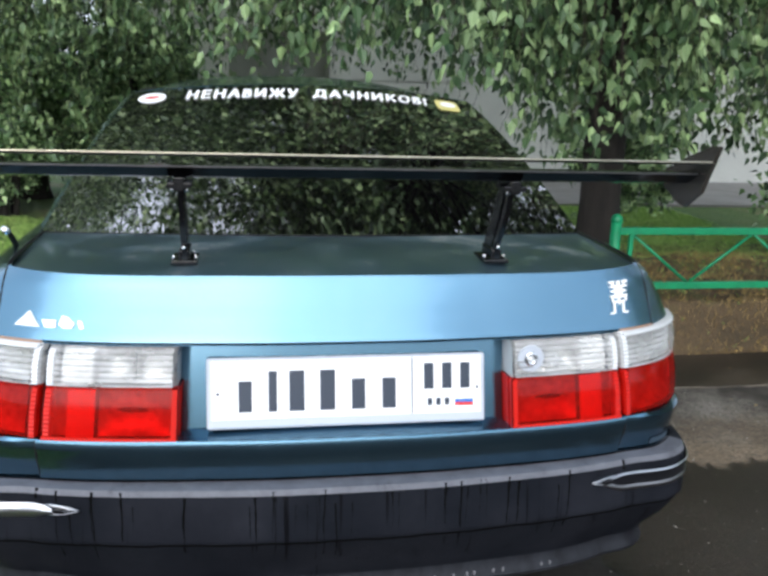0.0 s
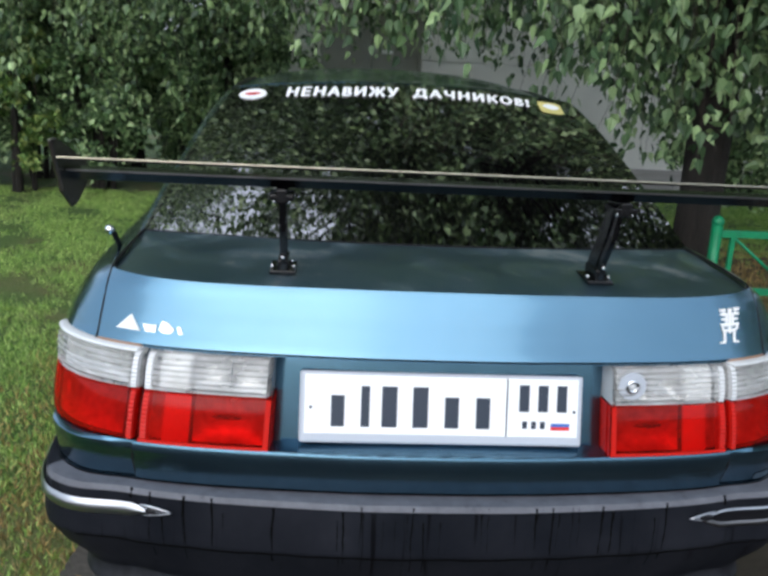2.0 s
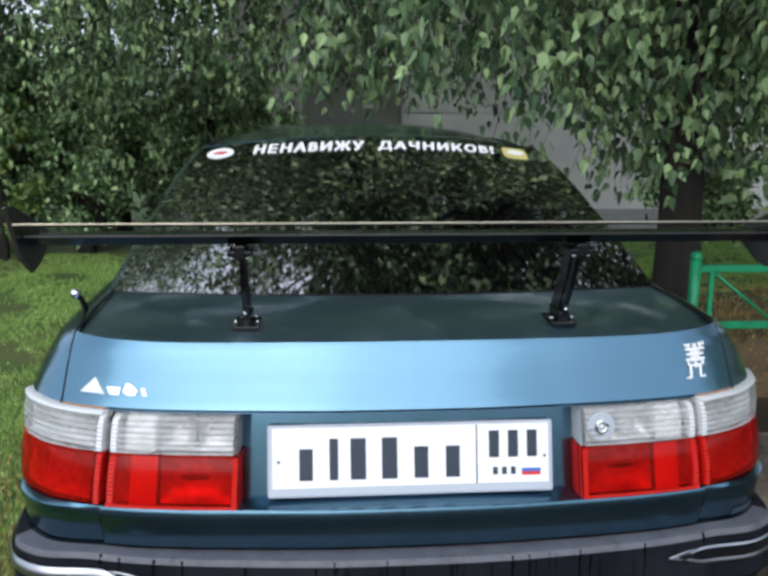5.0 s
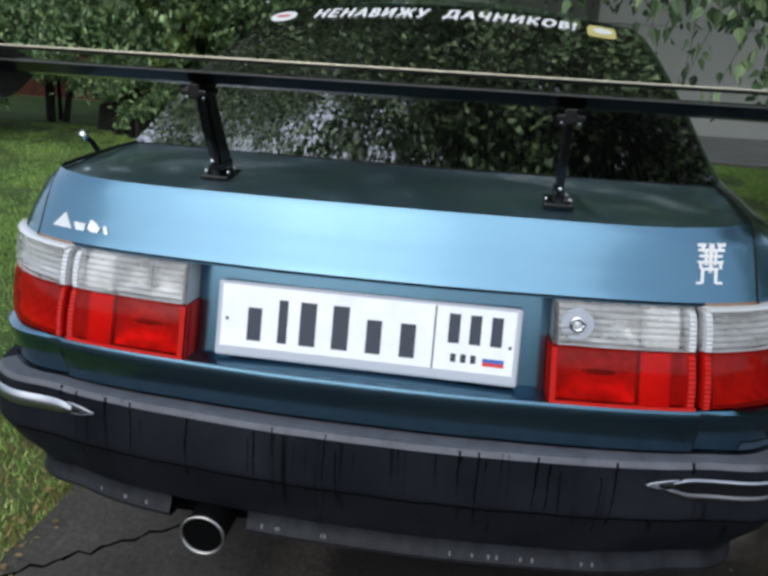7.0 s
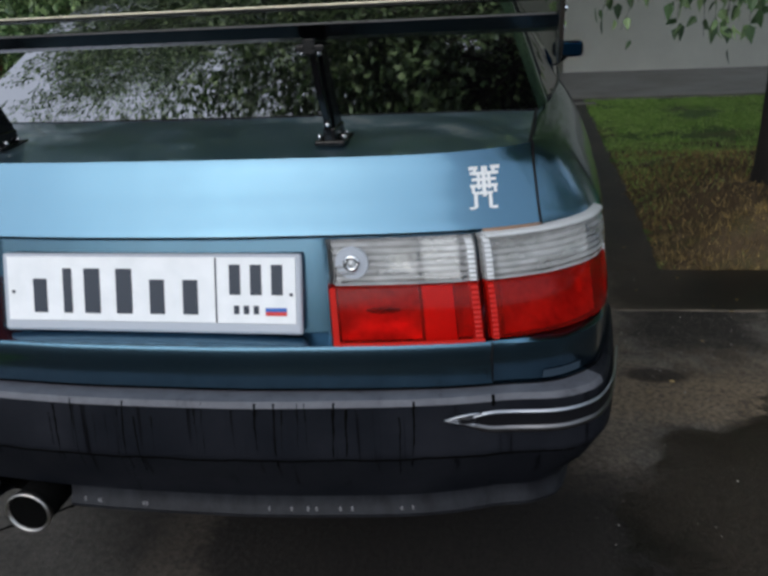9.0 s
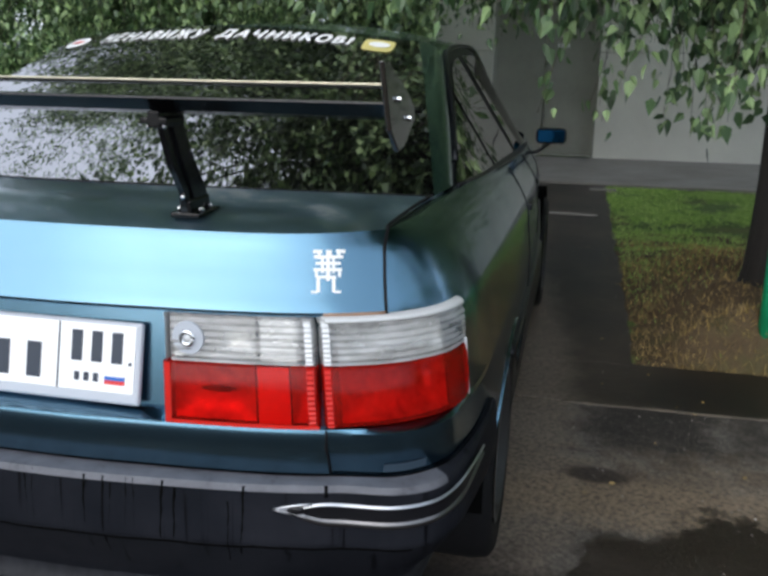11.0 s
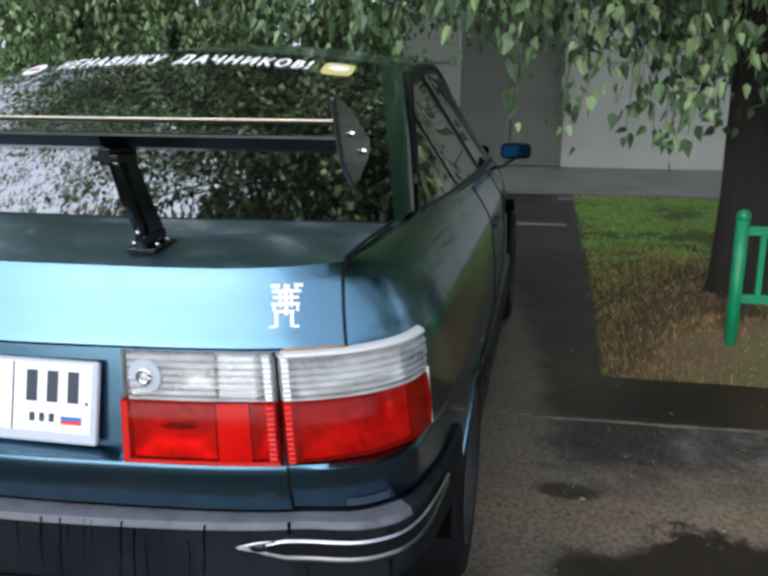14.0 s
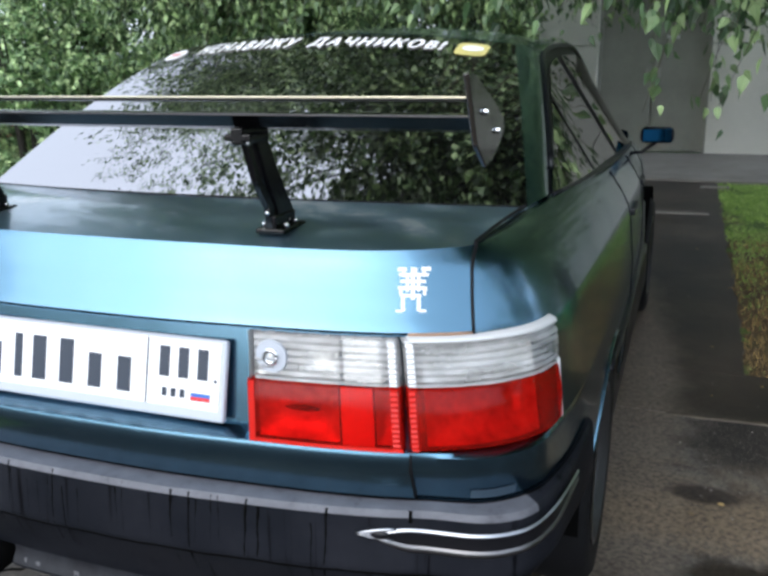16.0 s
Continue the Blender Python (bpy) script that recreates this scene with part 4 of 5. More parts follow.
# badges on the lid
badge = under(new("badge"), car)
for outline in (((-0.062, -0.011), (-0.016, -0.011), (-0.034, 0.016)), ((-0.012, 0.002), (0.014, 0.002), (0.012, -0.011), (-0.006, -0.011)),
                ((0.018, -0.005), (0.026, -0.011), (0.040, -0.011), (0.046, -0.003), (0.034, 0.008), (0.024, 0.010)), ((0.051, 0.002), (0.058, 0.002), (0.062, -0.011), (0.055, -0.011))):
    bm = bmesh.new()
    ends = []
    for lift in (0.004, 0.0095):
        ends.append([])
        for dx, dz in outline:
            p = skin_at(0.542 - dx, 0.934 + dz, lift)
            ends[-1].append(bm.verts.new((-p.x, p.y, p.z)))
        bm.faces.new(ends[-1])
    for k in range(len(outline)):
        bm.faces.new((ends[0][k], ends[0][k - 1], ends[1][k - 1], ends[1][k]))
    part("badge_shape", bm, SILVER, badge)
emblem = under(new("sticker"), car)
for dx, dz, w, h in ((-0.021, 0.036, 0.018, 0.007), (0.0, 0.034, 0.012, 0.010), (0.021, 0.036, 0.018, 0.007), (0, 0.026, 0.058, 0.006), (-0.018, 0.030, 0.006, 0.016), (0.018, 0.030, 0.006, 0.016), (0, 0.014, 0.050, 0.006), (0, 0.010, 0.008, 0.06),
                     (-0.010, 0.010, 0.006, 0.03), (0.010, 0.010, 0.006, 0.03), (0, 0.002, 0.056, 0.006), (-0.020, -0.006, 0.006, 0.012), (0.022, -0.006, 0.006, 0.012), (0, -0.012, 0.036, 0.006), (-0.015, -0.026, 0.007, 0.03), (0.013, -0.026, 0.007, 0.03), (-0.021, -0.040, 0.013, 0.005), (0.021, -0.040, 0.013, 0.005)):
    p = skin_at(0.556 + 0.78 * dx, 0.963 + 0.78 * dz, 0.0085)
    boxed("sticker_bar", p, (0.78 * w, 0.002, 0.8 * h), STICKER, emblem, bevel=0, turn=pose(0, 0, 0, -14, 0, 16))

# exhaust
pipe = under(new("exhaust"), car)
bm = bmesh.new()
AX = Vector((-0.284, -0.066, 0.377))
rings = []
for y, r in ((-0.055, 0.0405), (-0.064, 0.042), (-0.069, 0.0405), (-0.068, 0.0375), (-0.058, 0.036), (-0.05, 0.036)):
    rings.append([bm.verts.new((AX.x + r * 1.08 * math.cos(a), y, AX.z + r * math.sin(a))) for a in (k * math.pi / 14 for k in range(28))])
for q, r in zip(rings, rings[1:]):
    for k in range(28):
        bm.faces.new((q[k], q[(k + 1) % 28], r[(k + 1) % 28], r[k]))
part("pipe_rim", bm, STEEL, pipe, "bright metal rim", smooth=True)
bar("tail_pipe", [(AX.x, y, AX.z) for y in (0.5, 0.1, 0.06, -0.058)], [0.026, 0.026, 0.038, 0.0402], SOOT_AND_SHADE, pipe, "sooty black pipe", sides=24)
bm = bmesh.new()
bmesh.ops.create_cone(bm, cap_ends=True, segments=28, radius1=0.0375, radius2=0.0375, depth=0.006, matrix=Matrix.Translation((AX.x, -0.0595, AX.z)) @ pose(0, 0, 0, 90, 0, 0))
part("pipe_inside", bm, SOOT_AND_SHADE, pipe)
# underbody in near-black, its shade put into the colour
boxed("underbody", (0, 2.05, 0.36), (1.02, 3.6, 0.16), SOOT_AND_SHADE, car, bevel=0.02)
for side in (1, -1):
    boxed("sill", (side * 0.745, 2.1, 0.34), (0.07, 1.75, 0.20), TRIM, car, "black sill", bevel=0.02)

# rear wing on two stands
wing = under(new("rear_wing"), car)
FOIL = [(-0.020, 1.2200), (-0.020, 1.2225), (0.02, 1.2225), (0.07, 1.2170), (0.115, 1.2070), (0.125, 1.1990), (0.11, 1.1920), (0.06, 1.1930), (0.01, 1.2010)]
part("blade", prism(bmesh.new(), FOIL, -0.668, 0.668), WING, wing, "long black wing blade", smooth=False)
part("flap", prism(bmesh.new(), [(-0.062, 1.2425), (-0.062, 1.2475), (-0.03, 1.2445), (-0.005, 1.2405), (-0.03, 1.2390)], -0.668, 0.668), WING, wing, "narrow upper flap", smooth=False)
boxed("flap_edge", (0, -0.064, 1.2470), (1.336, 0.004, 0.0034), GOLD_EDGE, wing, "dull pale metal edge", bevel=0.001)
boxed("blade_edge", (0, -0.0215, 1.2210), (1.330, 0.003, 0.0032), BLADE_LOW, wing, "thin tarnished edge", bevel=0.001)
END = [(-0.085, 1.2770), (-0.055, 1.2780), (0.03, 1.2480), (0.125, 1.2120), (0.13, 1.1900), (0.06, 1.1580), (0.02, 1.1500), (-0.035, 1.1850)]
for side in (1, -1):
    p = prism(bmesh.new(), END, side * 0.667, side * 0.675)
    bmesh.ops.bevel(p, geom=p.edges[:], offset=0.002, segments=1, affect="EDGES")
    e = part("end_plate", p, CARBON, wing, "dark swept end plate")
    for y, z in ((0.0, 1.2260), (0.075, 1.1960)):
        bm = bmesh.new()
        bmesh.ops.create_cone(bm, cap_ends=True, segments=8, radius1=0.005, radius2=0.004, depth=0.005, matrix=Matrix.Translation((side * 0.678, y, z)) @ pose(0, 0, 0, 0, 90, 0))
        part("bolt", bm, CHROME, e)
    bm = prism(bmesh.new(), [(0.105, 1.027), (0.155, 1.027), (0.150, 1.06), (0.104, 1.125), (0.066, 1.192), (0.032, 1.192), (0.066, 1.118), (0.098, 1.062)], side * 0.300, side * 0.314)
    prism(bm, [(0.082, 1.027), (0.096, 1.027), (0.088, 1.072), (0.050, 1.125), (0.018, 1.192), (0.005, 1.192), (0.037, 1.117), (0.074, 1.066)], side * 0.301, side * 0.311)
    box(bm, (side * 0.307, 0.032, 1.188), (0.020, 0.085, 0.026), 0.003)
    box(bm, (side * 0.307, 0.118, 1.042), (0.020, 0.075, 0.024), 0.003)
    stand = part("stand", bm, WING, wing, "black twin-strut wing stand")
    boxed("foot", (side * 0.307, 0.12, 1.029), (0.05, 0.085, 0.008), WING, stand, bevel=0.002)
    boxed("head", (side * 0.307, 0.02, 1.1860), (0.044, 0.06, 0.01), WING, stand, bevel=0.002)
    for dx, y, z in ((-0.02, 0.1, 1.037), (0.02, 0.1, 1.037), (0.015, 0.145, 1.037), (-0.013, 0.0, 1.1780), (0.013, 0.0, 1.1780), (0.0, 0.075, 1.06)):
        bm = bmesh.new()
        bmesh.ops.create_uvsphere(bm, u_segments=10, v_segments=6, radius=0.0042, matrix=Matrix.Translation((side * 0.307 + dx, y, z)))
        part("bolt", bm, CHROME, stand, smooth=True)

# aerial stub
bar("aerial", [(-0.672, 0.36, 1.0), (-0.676, 0.33, 1.035), (-0.679, 0.31, 1.048)], 0.006, BLACK, car)
bm = bmesh.new()
bmesh.ops.create_uvsphere(bm, u_segments=12, v_segments=8, radius=0.011, matrix=Matrix.Translation((-0.68, 0.305, 1.052)))
part("aerial_cap", bm, CHROME, car, smooth=True)

# door mirrors
for side in (1, -1):
    bm = bmesh.new()
    box(bm, (side * 0.80, 2.66, 0.968), (0.135, 0.06, 0.068), 0.02)
    mirror = part("door_mirror", bm, TRIM, car, "dark door mirror with a blue-tinted glass", smooth=True)
    boxed("mirror_glass", (side * 0.80, 2.629, 0.968), (0.118, 0.006, 0.054), BLUE_MIRROR, mirror)
    bar("mirror_arm", [(side * 0.66, 2.66, 0.885), (side * 0.74, 2.66, 0.895), (side * 0.795, 2.665, 0.935)], 0.007, TRIM, mirror)

# wheels
for y in (0.90, 3.32):
    for side in (1, -1):
        lip = [Vector((0.79, y + 0.345 * math.cos(a), 0.29 + 0.345 * math.sin(a))) for a in (math.pi * (0.13 + 0.74 * k / 24) for k in range(25))]
        at = [min((abs(spline(PLAN, w / 420).y - p.y), w / 420) for w in range(200, 400))[1] for p in lip]
        bar("arch_lip", [Vector((side * q.x, p.y, p.z)) for p, q in zip(lip, (skin(w, p.z, 0.0) for w, p in zip(at, lip)))], 0.0045, PAINT, car, sides=8)
        # insides of the wheel arches near-black: their shade is in the colour
        sheet("wheel_well", lambda u, v: Vector((side * (0.52 + 0.25 * u), y + 0.36 * math.cos(math.pi * v), 0.29 + 0.36 * math.sin(math.pi * v))), 2, 20, SOOT_AND_SHADE, car)
        boxed("well_wall", (side * 0.515, y, 0.40), (0.01, 0.74, 0.52), SOOT_AND_SHADE, car, bevel=0)
        wheel = under(new("wheel"), car)
        bm = bmesh.new()
        prof = [(0.205, -0.095), (0.27, -0.1), (0.292, -0.085), (0.298, -0.05), (0.298, 0.05), (0.292, 0.085), (0.27, 0.1), (0.205, 0.095)]
        rs = [[bm.verts.new((side * 0.685 + w, y + r * math.cos(a), 0.298 + r * math.sin(a))) for a in (k * math.pi / 20 for k in range(40))] for r, w in prof]
        for q, r in zip(rs, rs[1:]):
            for k in range(40):
                bm.faces.new((q[k], q[(k + 1) % 40], r[(k + 1) % 40], r[k]))
        part("tyre", bm, BLACK, wheel, smooth=True)
        bm = bmesh.new()
        prof = [(0.206, 0.098), (0.195, 0.10), (0.185, 0.07), (0.08, 0.055), (0.05, 0.075), (0.0, 0.075)]
        rs = [[bm.verts.new((side * (0.685 + w), y + r * math.cos(a), 0.298 + r * math.sin(a))) for a in (k * math.pi / 20 for k in range(40))] for r, w in prof]
        for q, r in zip(rs, rs[1:]):
            for k in range(40):
                bm.faces.new((q[k], q[(k + 1) % 40], r[(k + 1) % 40], r[k]))
        bmesh.ops.remove_doubles(bm, verts=bm.verts, dist=0.0001)
        part("rim", bm, ALLOY, wheel, smooth=True)


# writing and stickers on the rear window
def on_glass(s, t, lift=0.006):
    p = glass_base(s).lerp(glass_top(s), t) + Vector((0, 0, 0.02 * math.sin(math.pi * t)))
    return p + Vector((0, -0.42, 0.9)) * lift


def glass_text(body, x0, x1, t0, t1, mat, lift):
    """Slanted block letters laid on the glass; copies a little aside make the strokes heavy."""
    c = bpy.data.curves.new("text", "FONT")
    c.body, c.shear, c.space_character = body, 0.14, 1.25
    o = new("text", c)
    me = bpy.data.meshes.new_from_object(o.evaluated_get(bpy.context.evaluated_depsgraph_get()))
    bpy.data.objects.remove(o)
    bm = bmesh.new()
    for dx, dt in ((-0.0028, 0.0), (-0.0014, 0.004), (0.0, -0.004), (0.0014, 0.004), (0.0028, 0.0)):
        old = set(bm.verts)
        bm.from_mesh(me)
        vs = [v for v in bm.verts if v not in old]
        xs, ys = [v.co.x for v in vs], [v.co.y for v in vs]
        lx, hx, ly, hy = min(xs), max(xs), min(ys), max(ys)
        for v in vs:
            t = t0 + (t1 - t0) * (v.co.y - ly) / (hy - ly) + dt
            x = x0 + (x1 - x0) * (v.co.x - lx) / (hx - lx) + dx
            v.co = on_glass(x / (GLASS_LOW + (GLASS_HIGH - GLASS_LOW) * t), t, lift + 0.12 * dx)
    bmesh.ops.triangulate(bm, faces=bm.faces)
    return part("window_lettering", bm, mat, rear_window, "white block lettering")


glass_text("НЕНАBИЖУ", -0.345, -0.035, 0.868, 0.954, STICKER, 0.0065)
glass_text("ДАЧНИКОB!", 0.005, 0.345, 0.864, 0.954, STICKER, 0.0065)


def glass_disc(x, t, rx, rt, mat, lift, square=False):
    bm = bmesh.new()
    vs = []
    for k in range(28):
        a = 2 * math.pi * k / 28
        ca, sa = math.cos(a), math.sin(a)
        if square:
            m = max(abs(ca), abs(sa)) ** 0.8
            ca, sa = ca / m, sa / m
        tt = t + rt * sa
        vs.append(bm.verts.new(on_glass((x + rx * ca) / (GLASS_LOW + (GLASS_HIGH - GLASS_LOW) * tt), tt, lift)))
    bm.faces.new(vs)
    return part("window_sticker", bm, mat, rear_window)


glass_disc(-0.443, 0.905, 0.040, 0.055, STICKER, 0.006)
glass_disc(-0.443, 0.905, 0.022, 0.012, FLAG_RED, 0.0075)
glass_disc(0.412, 0.90, 0.038, 0.058, YELLOW, 0.006, True)
glass_disc(0.414, 0.905, 0.026, 0.028, STICKER, 0.0075)


# ---- fence ----
fence = new("fence")
tagged(fence, "low green painted metal fence with crossed bars on the lawn edge", "fence")
FX, FY = 1.77, 2.60
posts = [FX + 1.25 * k for k in range(4)]
for x in posts:
    bar("post", [(x, FY, 0.02), (x, FY, 0.71)], 0.028, FENCE, fence, sides=12)
    bm = bmesh.new()
    bmesh.ops.create_uvsphere(bm, u_segments=12, v_segments=8, radius=0.032, matrix=Matrix.Translation((x, FY, 0.715)))
    part("post_cap", bm, FENCE, fence, smooth=True)
for a, b in zip(posts, posts[1:]):
    for z in (0.655, 0.355):
        boxed("rail", ((a + b) / 2, FY, z), (b - a, 0.025, 0.038), FENCE, fence)
    n = 3
    xs = [a + 0.09 + (b - a - 0.18) * k / n for k in range(n + 1)]
    for k, x in enumerate(xs):
        if k in (0, n):
            boxed("upright", (x, FY, 0.505), (0.026, 0.02, 0.28), FENCE, fence)
    for k in range(n):
        p, q = (0.635, 0.375) if k % 2 == 0 else (0.375, 0.635)
        bar("brace", [(xs[k] + 0.01, FY, p), (xs[k + 1] - 0.01, FY, q)], 0.009, FENCE, fence, sides=6)


# ---- foliage ----
def leaf_mesh(name, centres, normals, ups, sizes, mat, far=False):
    """Many folded leaves in one mesh: six corners each, or four for those high up and far."""
    c, n, u = (np.asarray(a, float) for a in (centres, normals, ups))
    s = np.asarray(sizes, float)[:, None]
    u = u - (u * n).sum(1, keepdims=True) * n
    u /= np.linalg.norm(u, axis=1, keepdims=True) + 1e-9
    r = np.cross(u, n)
    fold = 0.07 * n
    corners, plan = 6, [[0, 1, 2, 3], [0, 3, 4, 5]]
    if far:
        corners, plan = 4, [[0, 1, 2, 3]]
        v = np.stack([c, c + s * (0.36 * u + 0.30 * r + fold), c + s * u, c + s * (0.36 * u - 0.30 * r + fold)], 1).reshape(-1, 3)
    else:
        v = np.stack([c, c + s * (0.22 * u + 0.30 * r + fold), c + s * (0.55 * u + 0.21 * r + fold), c + s * u, c + s * (0.55 * u - 0.21 * r + fold), c + s * (0.22 * u - 0.30 * r + fold)], 1).reshape(-1, 3)
    i = np.arange(len(c))[:, None] * corners
    faces = np.stack([i + q for q in plan], 1).reshape(-1, 4).tolist()
    me = bpy.data.meshes.new(name)
    me.from_pydata(v.tolist(), [], faces)
    me.materials.append(mat)
    me.update()
    return me


def unit(v):
    return v / (np.linalg.norm(v, axis=1, keepdims=True) + 1e-9)


def strand_leaves(rng, start, length, sag, per, spread, size):
    """A hanging twig and the leaves on it."""
    start = np.array(start)
    d = np.array([rng.normal(0, sag), rng.normal(0, sag), -1.0])
    k = max(4, int(length * per))
    t = np.sort(rng.uniform(0.05, 1, k))[:, None]
    curve = np.array([rng.normal(0, 0.12), rng.normal(0, 0.12), 0])
    p = start + d * t * length + curve * t * t * length
    c = p + rng.normal(0, spread, (k, 3))
    n = unit(rng.normal(0, 1, (k, 3)) * [1, 1, 0.35])
    u = unit(rng.normal(0, 0.45, (k, 3)) + [0, 0, -1])
    twig = [tuple(start + d * f * length + curve * f * f * length) for f in (0, 0.33, 0.66, 1)]
    return c, n, u, rng.uniform(0.7, 1.2, k) * size, twig


def tree(name, label, base, height, radius, limbs, seed, hang, mat=None, leaves=None, crown=None, group="", straight=False):
    """A tapered trunk with limbs and hanging leafy twigs."""
    rng = np.random.default_rng(seed)
    ob = new(name)
    ob.location = base
    tagged(ob, label, "tree", group)
    bm = bmesh.new()
    lean = rng.normal(0, 0.03, 2) * (0 if straight else 1)
    pts, rad = [], []
    for f in (0, 0.01, 0.02, 0.035, 0.055, 0.08, 0.12, 0.18, 0.3, 0.45, 0.6, 0.8, 1):
        pts.append((lean[0] * f * height, lean[1] * f * height, -0.1 + f * height))
        rad.append(radius * (1.0 - 0.72 * f) * (1 + 0.6 * math.exp(-f * height / 0.22)))
    tube(bm, pts, rad, 18)
    for v in bm.verts:
        v.co += Vector((v.co.x, v.co.y, 0)).normalized() * (noise.noise(v.co * 6.0) * radius * 0.14)
    part("trunk", bm, mat or BARK, ob, smooth=True)
    bm = bmesh.new()
    ends = []
    for _ in range(limbs):
        z = rng.uniform(0.3, 0.95) * height
        a = rng.uniform(0, 2 * math.pi)
        reach = rng.uniform(0.5, 1.0) * crown * (1.1 - 0.45 * z / height)
        if straight and math.sin(a) > 0.2:
            reach *= 0.66
        elif straight and math.cos(a) > 0.3:
            reach *= 1.2
        p0 = Vector((lean[0] * z, lean[1] * z, z))
        p1 = p0 + Vector((math.cos(a), math.sin(a), 0.35)) * reach * 0.5
        p2 = p0 + Vector((math.cos(a), math.sin(a), 0.2)) * reach
        tube(bm, [p0, p1, p2], [radius * 0.28, radius * 0.16, 0.012], 6)
        ends += [(p1, p2)]
    part("limbs", bm, mat or BARK, ob, smooth=True)
    cs, ns, us, ss = [], [], [], []
    for p1, p2 in ends:
        for _ in range(hang):
            f = rng.uniform(-0.3, 1.15)
            s = p1.lerp(p2, f) + Vector(rng.normal(0, 0.35, 3))
            c, n, u, s_, tw = strand_leaves(rng, s, rng.uniform(0.5, 1.6), 0.18, 26, 0.07, leaves)
            cs.append(c), ns.append(n), us.append(u), ss.append(s_)
    me = leaf_mesh("crown", np.concatenate(cs), np.concatenate(ns), np.concatenate(us), np.concatenate(ss), BIRCH_LEAF, far=True)
    under(new("crown", me), ob)
    return ob


def bush(name, label, centre, size, seed, count, leaf, mat=None, bare=0.0):
    """A bush or low tree: stems and thousands of leaves gathered in clumps."""
    rng = np.random.default_rng(seed)
    ob = new(name)
    ob.location = centre
    tagged(ob, label, "bush")
    bm = bmesh.new()
    for _ in range(7):
        a, r = rng.uniform(0, 6.28), rng.uniform(0.1, 0.6)
        tube(bm, [(0.1 * math.cos(a), 0.1 * math.sin(a), -0.05), (r * size[0] * 0.4 * math.cos(a), r * size[1] * 0.4 * math.sin(a), size[2] * 0.4), (r * size[0] * 0.7 * math.cos(a), r * size[1] * 0.7 * math.sin(a), size[2] * 0.85)], [0.03, 0.02, 0.006], 6)
    tagged(part("stem", bm, BARK, ob), kind="stuff")
    clumps = int(count / 130)
    cc = rng.uniform(-1, 1, (clumps * 3, 3))
    cc = cc[(cc ** 2).sum(1) < 1][:clumps]
    cc = cc * (0.55 + 0.45 * rng.uniform(0, 1, (len(cc), 1)))
    cc[:, 2] = np.abs(cc[:, 2] + 0.75) - 0.75
    centre_ = cc * [size[0], size[1], size[2] * 0.55] + [0, 0, size[2] * 0.5]
    own = rng.integers(0, len(cc), count)
    spread = min(size) * 0.095
    c = centre_[own] + rng.normal(0, 1, (count, 3)) * spread * [1, 1, 0.8]
    c[:, 2] = np.maximum(c[:, 2], 0.03)
    c = c[c[:, 2] > bare * rng.uniform(0.75, 1.3, len(c))]
    count = len(c)
    n = unit(rng.normal(0, 1, (count, 3)) + [0, -0.3, 0.5])
    u = unit(rng.normal(0, 0.7, (count, 3)) + [0, 0, -0.6])
    under(new("leaves", leaf_mesh("leaves", c, n, u, rng.uniform(0.7, 1.25, count) * leaf, mat or BUSH_LEAF)), ob)
    return ob


def hanging_branch(name, label, twigs, seed, leaf, dense=30):
    """A drooping birch branch: twigs from (x, y, z, length)."""
    rng = np.random.default_rng(seed)
    ob = new(name)
    tagged(ob, label, "branch", "hanging birch branches")
    cs, ns, us, ss = [], [], [], []
    bm = bmesh.new()
    for x, y, z, length in twigs:
        c, n, u, s, tw = strand_leaves(rng, (x, y, z), length, 0.10, dense, 0.045, leaf)
        cs.append(c), ns.append(n), us.append(u), ss.append(s)
        tube(bm, tw, [0.004, 0.003, 0.002, 0.001], 4)
    tagged(part("twig", bm, TWIG, ob), kind="stuff")
    under(new("leaves", leaf_mesh("leaves", np.concatenate(cs), np.concatenate(ns), np.concatenate(us), np.concatenate(ss), BIRCH_LEAF)), ob)
    return ob


BIRCH_LABEL = "tall birch with dark trunk and drooping leafy twigs, some added unseen"
tree("birch_tree", BIRCH_LABEL, (1.88, 3.08, 0.20), 12, 0.12, 96, 3, 100, leaves=0.10, crown=5.4, group="birches", straight=True)
tree("birch_tree", BIRCH_LABEL, (-2.5, 8.6, 0), 11, 0.14, 50, 5, 60, leaves=0.095, crown=5.2, group="birches")
tree("birch_tree", BIRCH_LABEL, (-4.3, 7.6, 0), 13, 0.16, 66, 7, 72, leaves=0.10, crown=6.0, group="birches")
# the next two, out of view to the right, are added to darken reflections
tree("birch_tree", BIRCH_LABEL, (5.4, 5.6, 0), 11, 0.18, 60, 8, 60, leaves=0.095, crown=5.0, group="birches")
tree("birch_tree", BIRCH_LABEL, (7.5, 0.5, 0), 11, 0.18, 30, 9, 30, leaves=0.08, crown=4.2, group="birches")
BUSH_LABEL = "dense dark green bush, at the lawn's edge and added out of view"
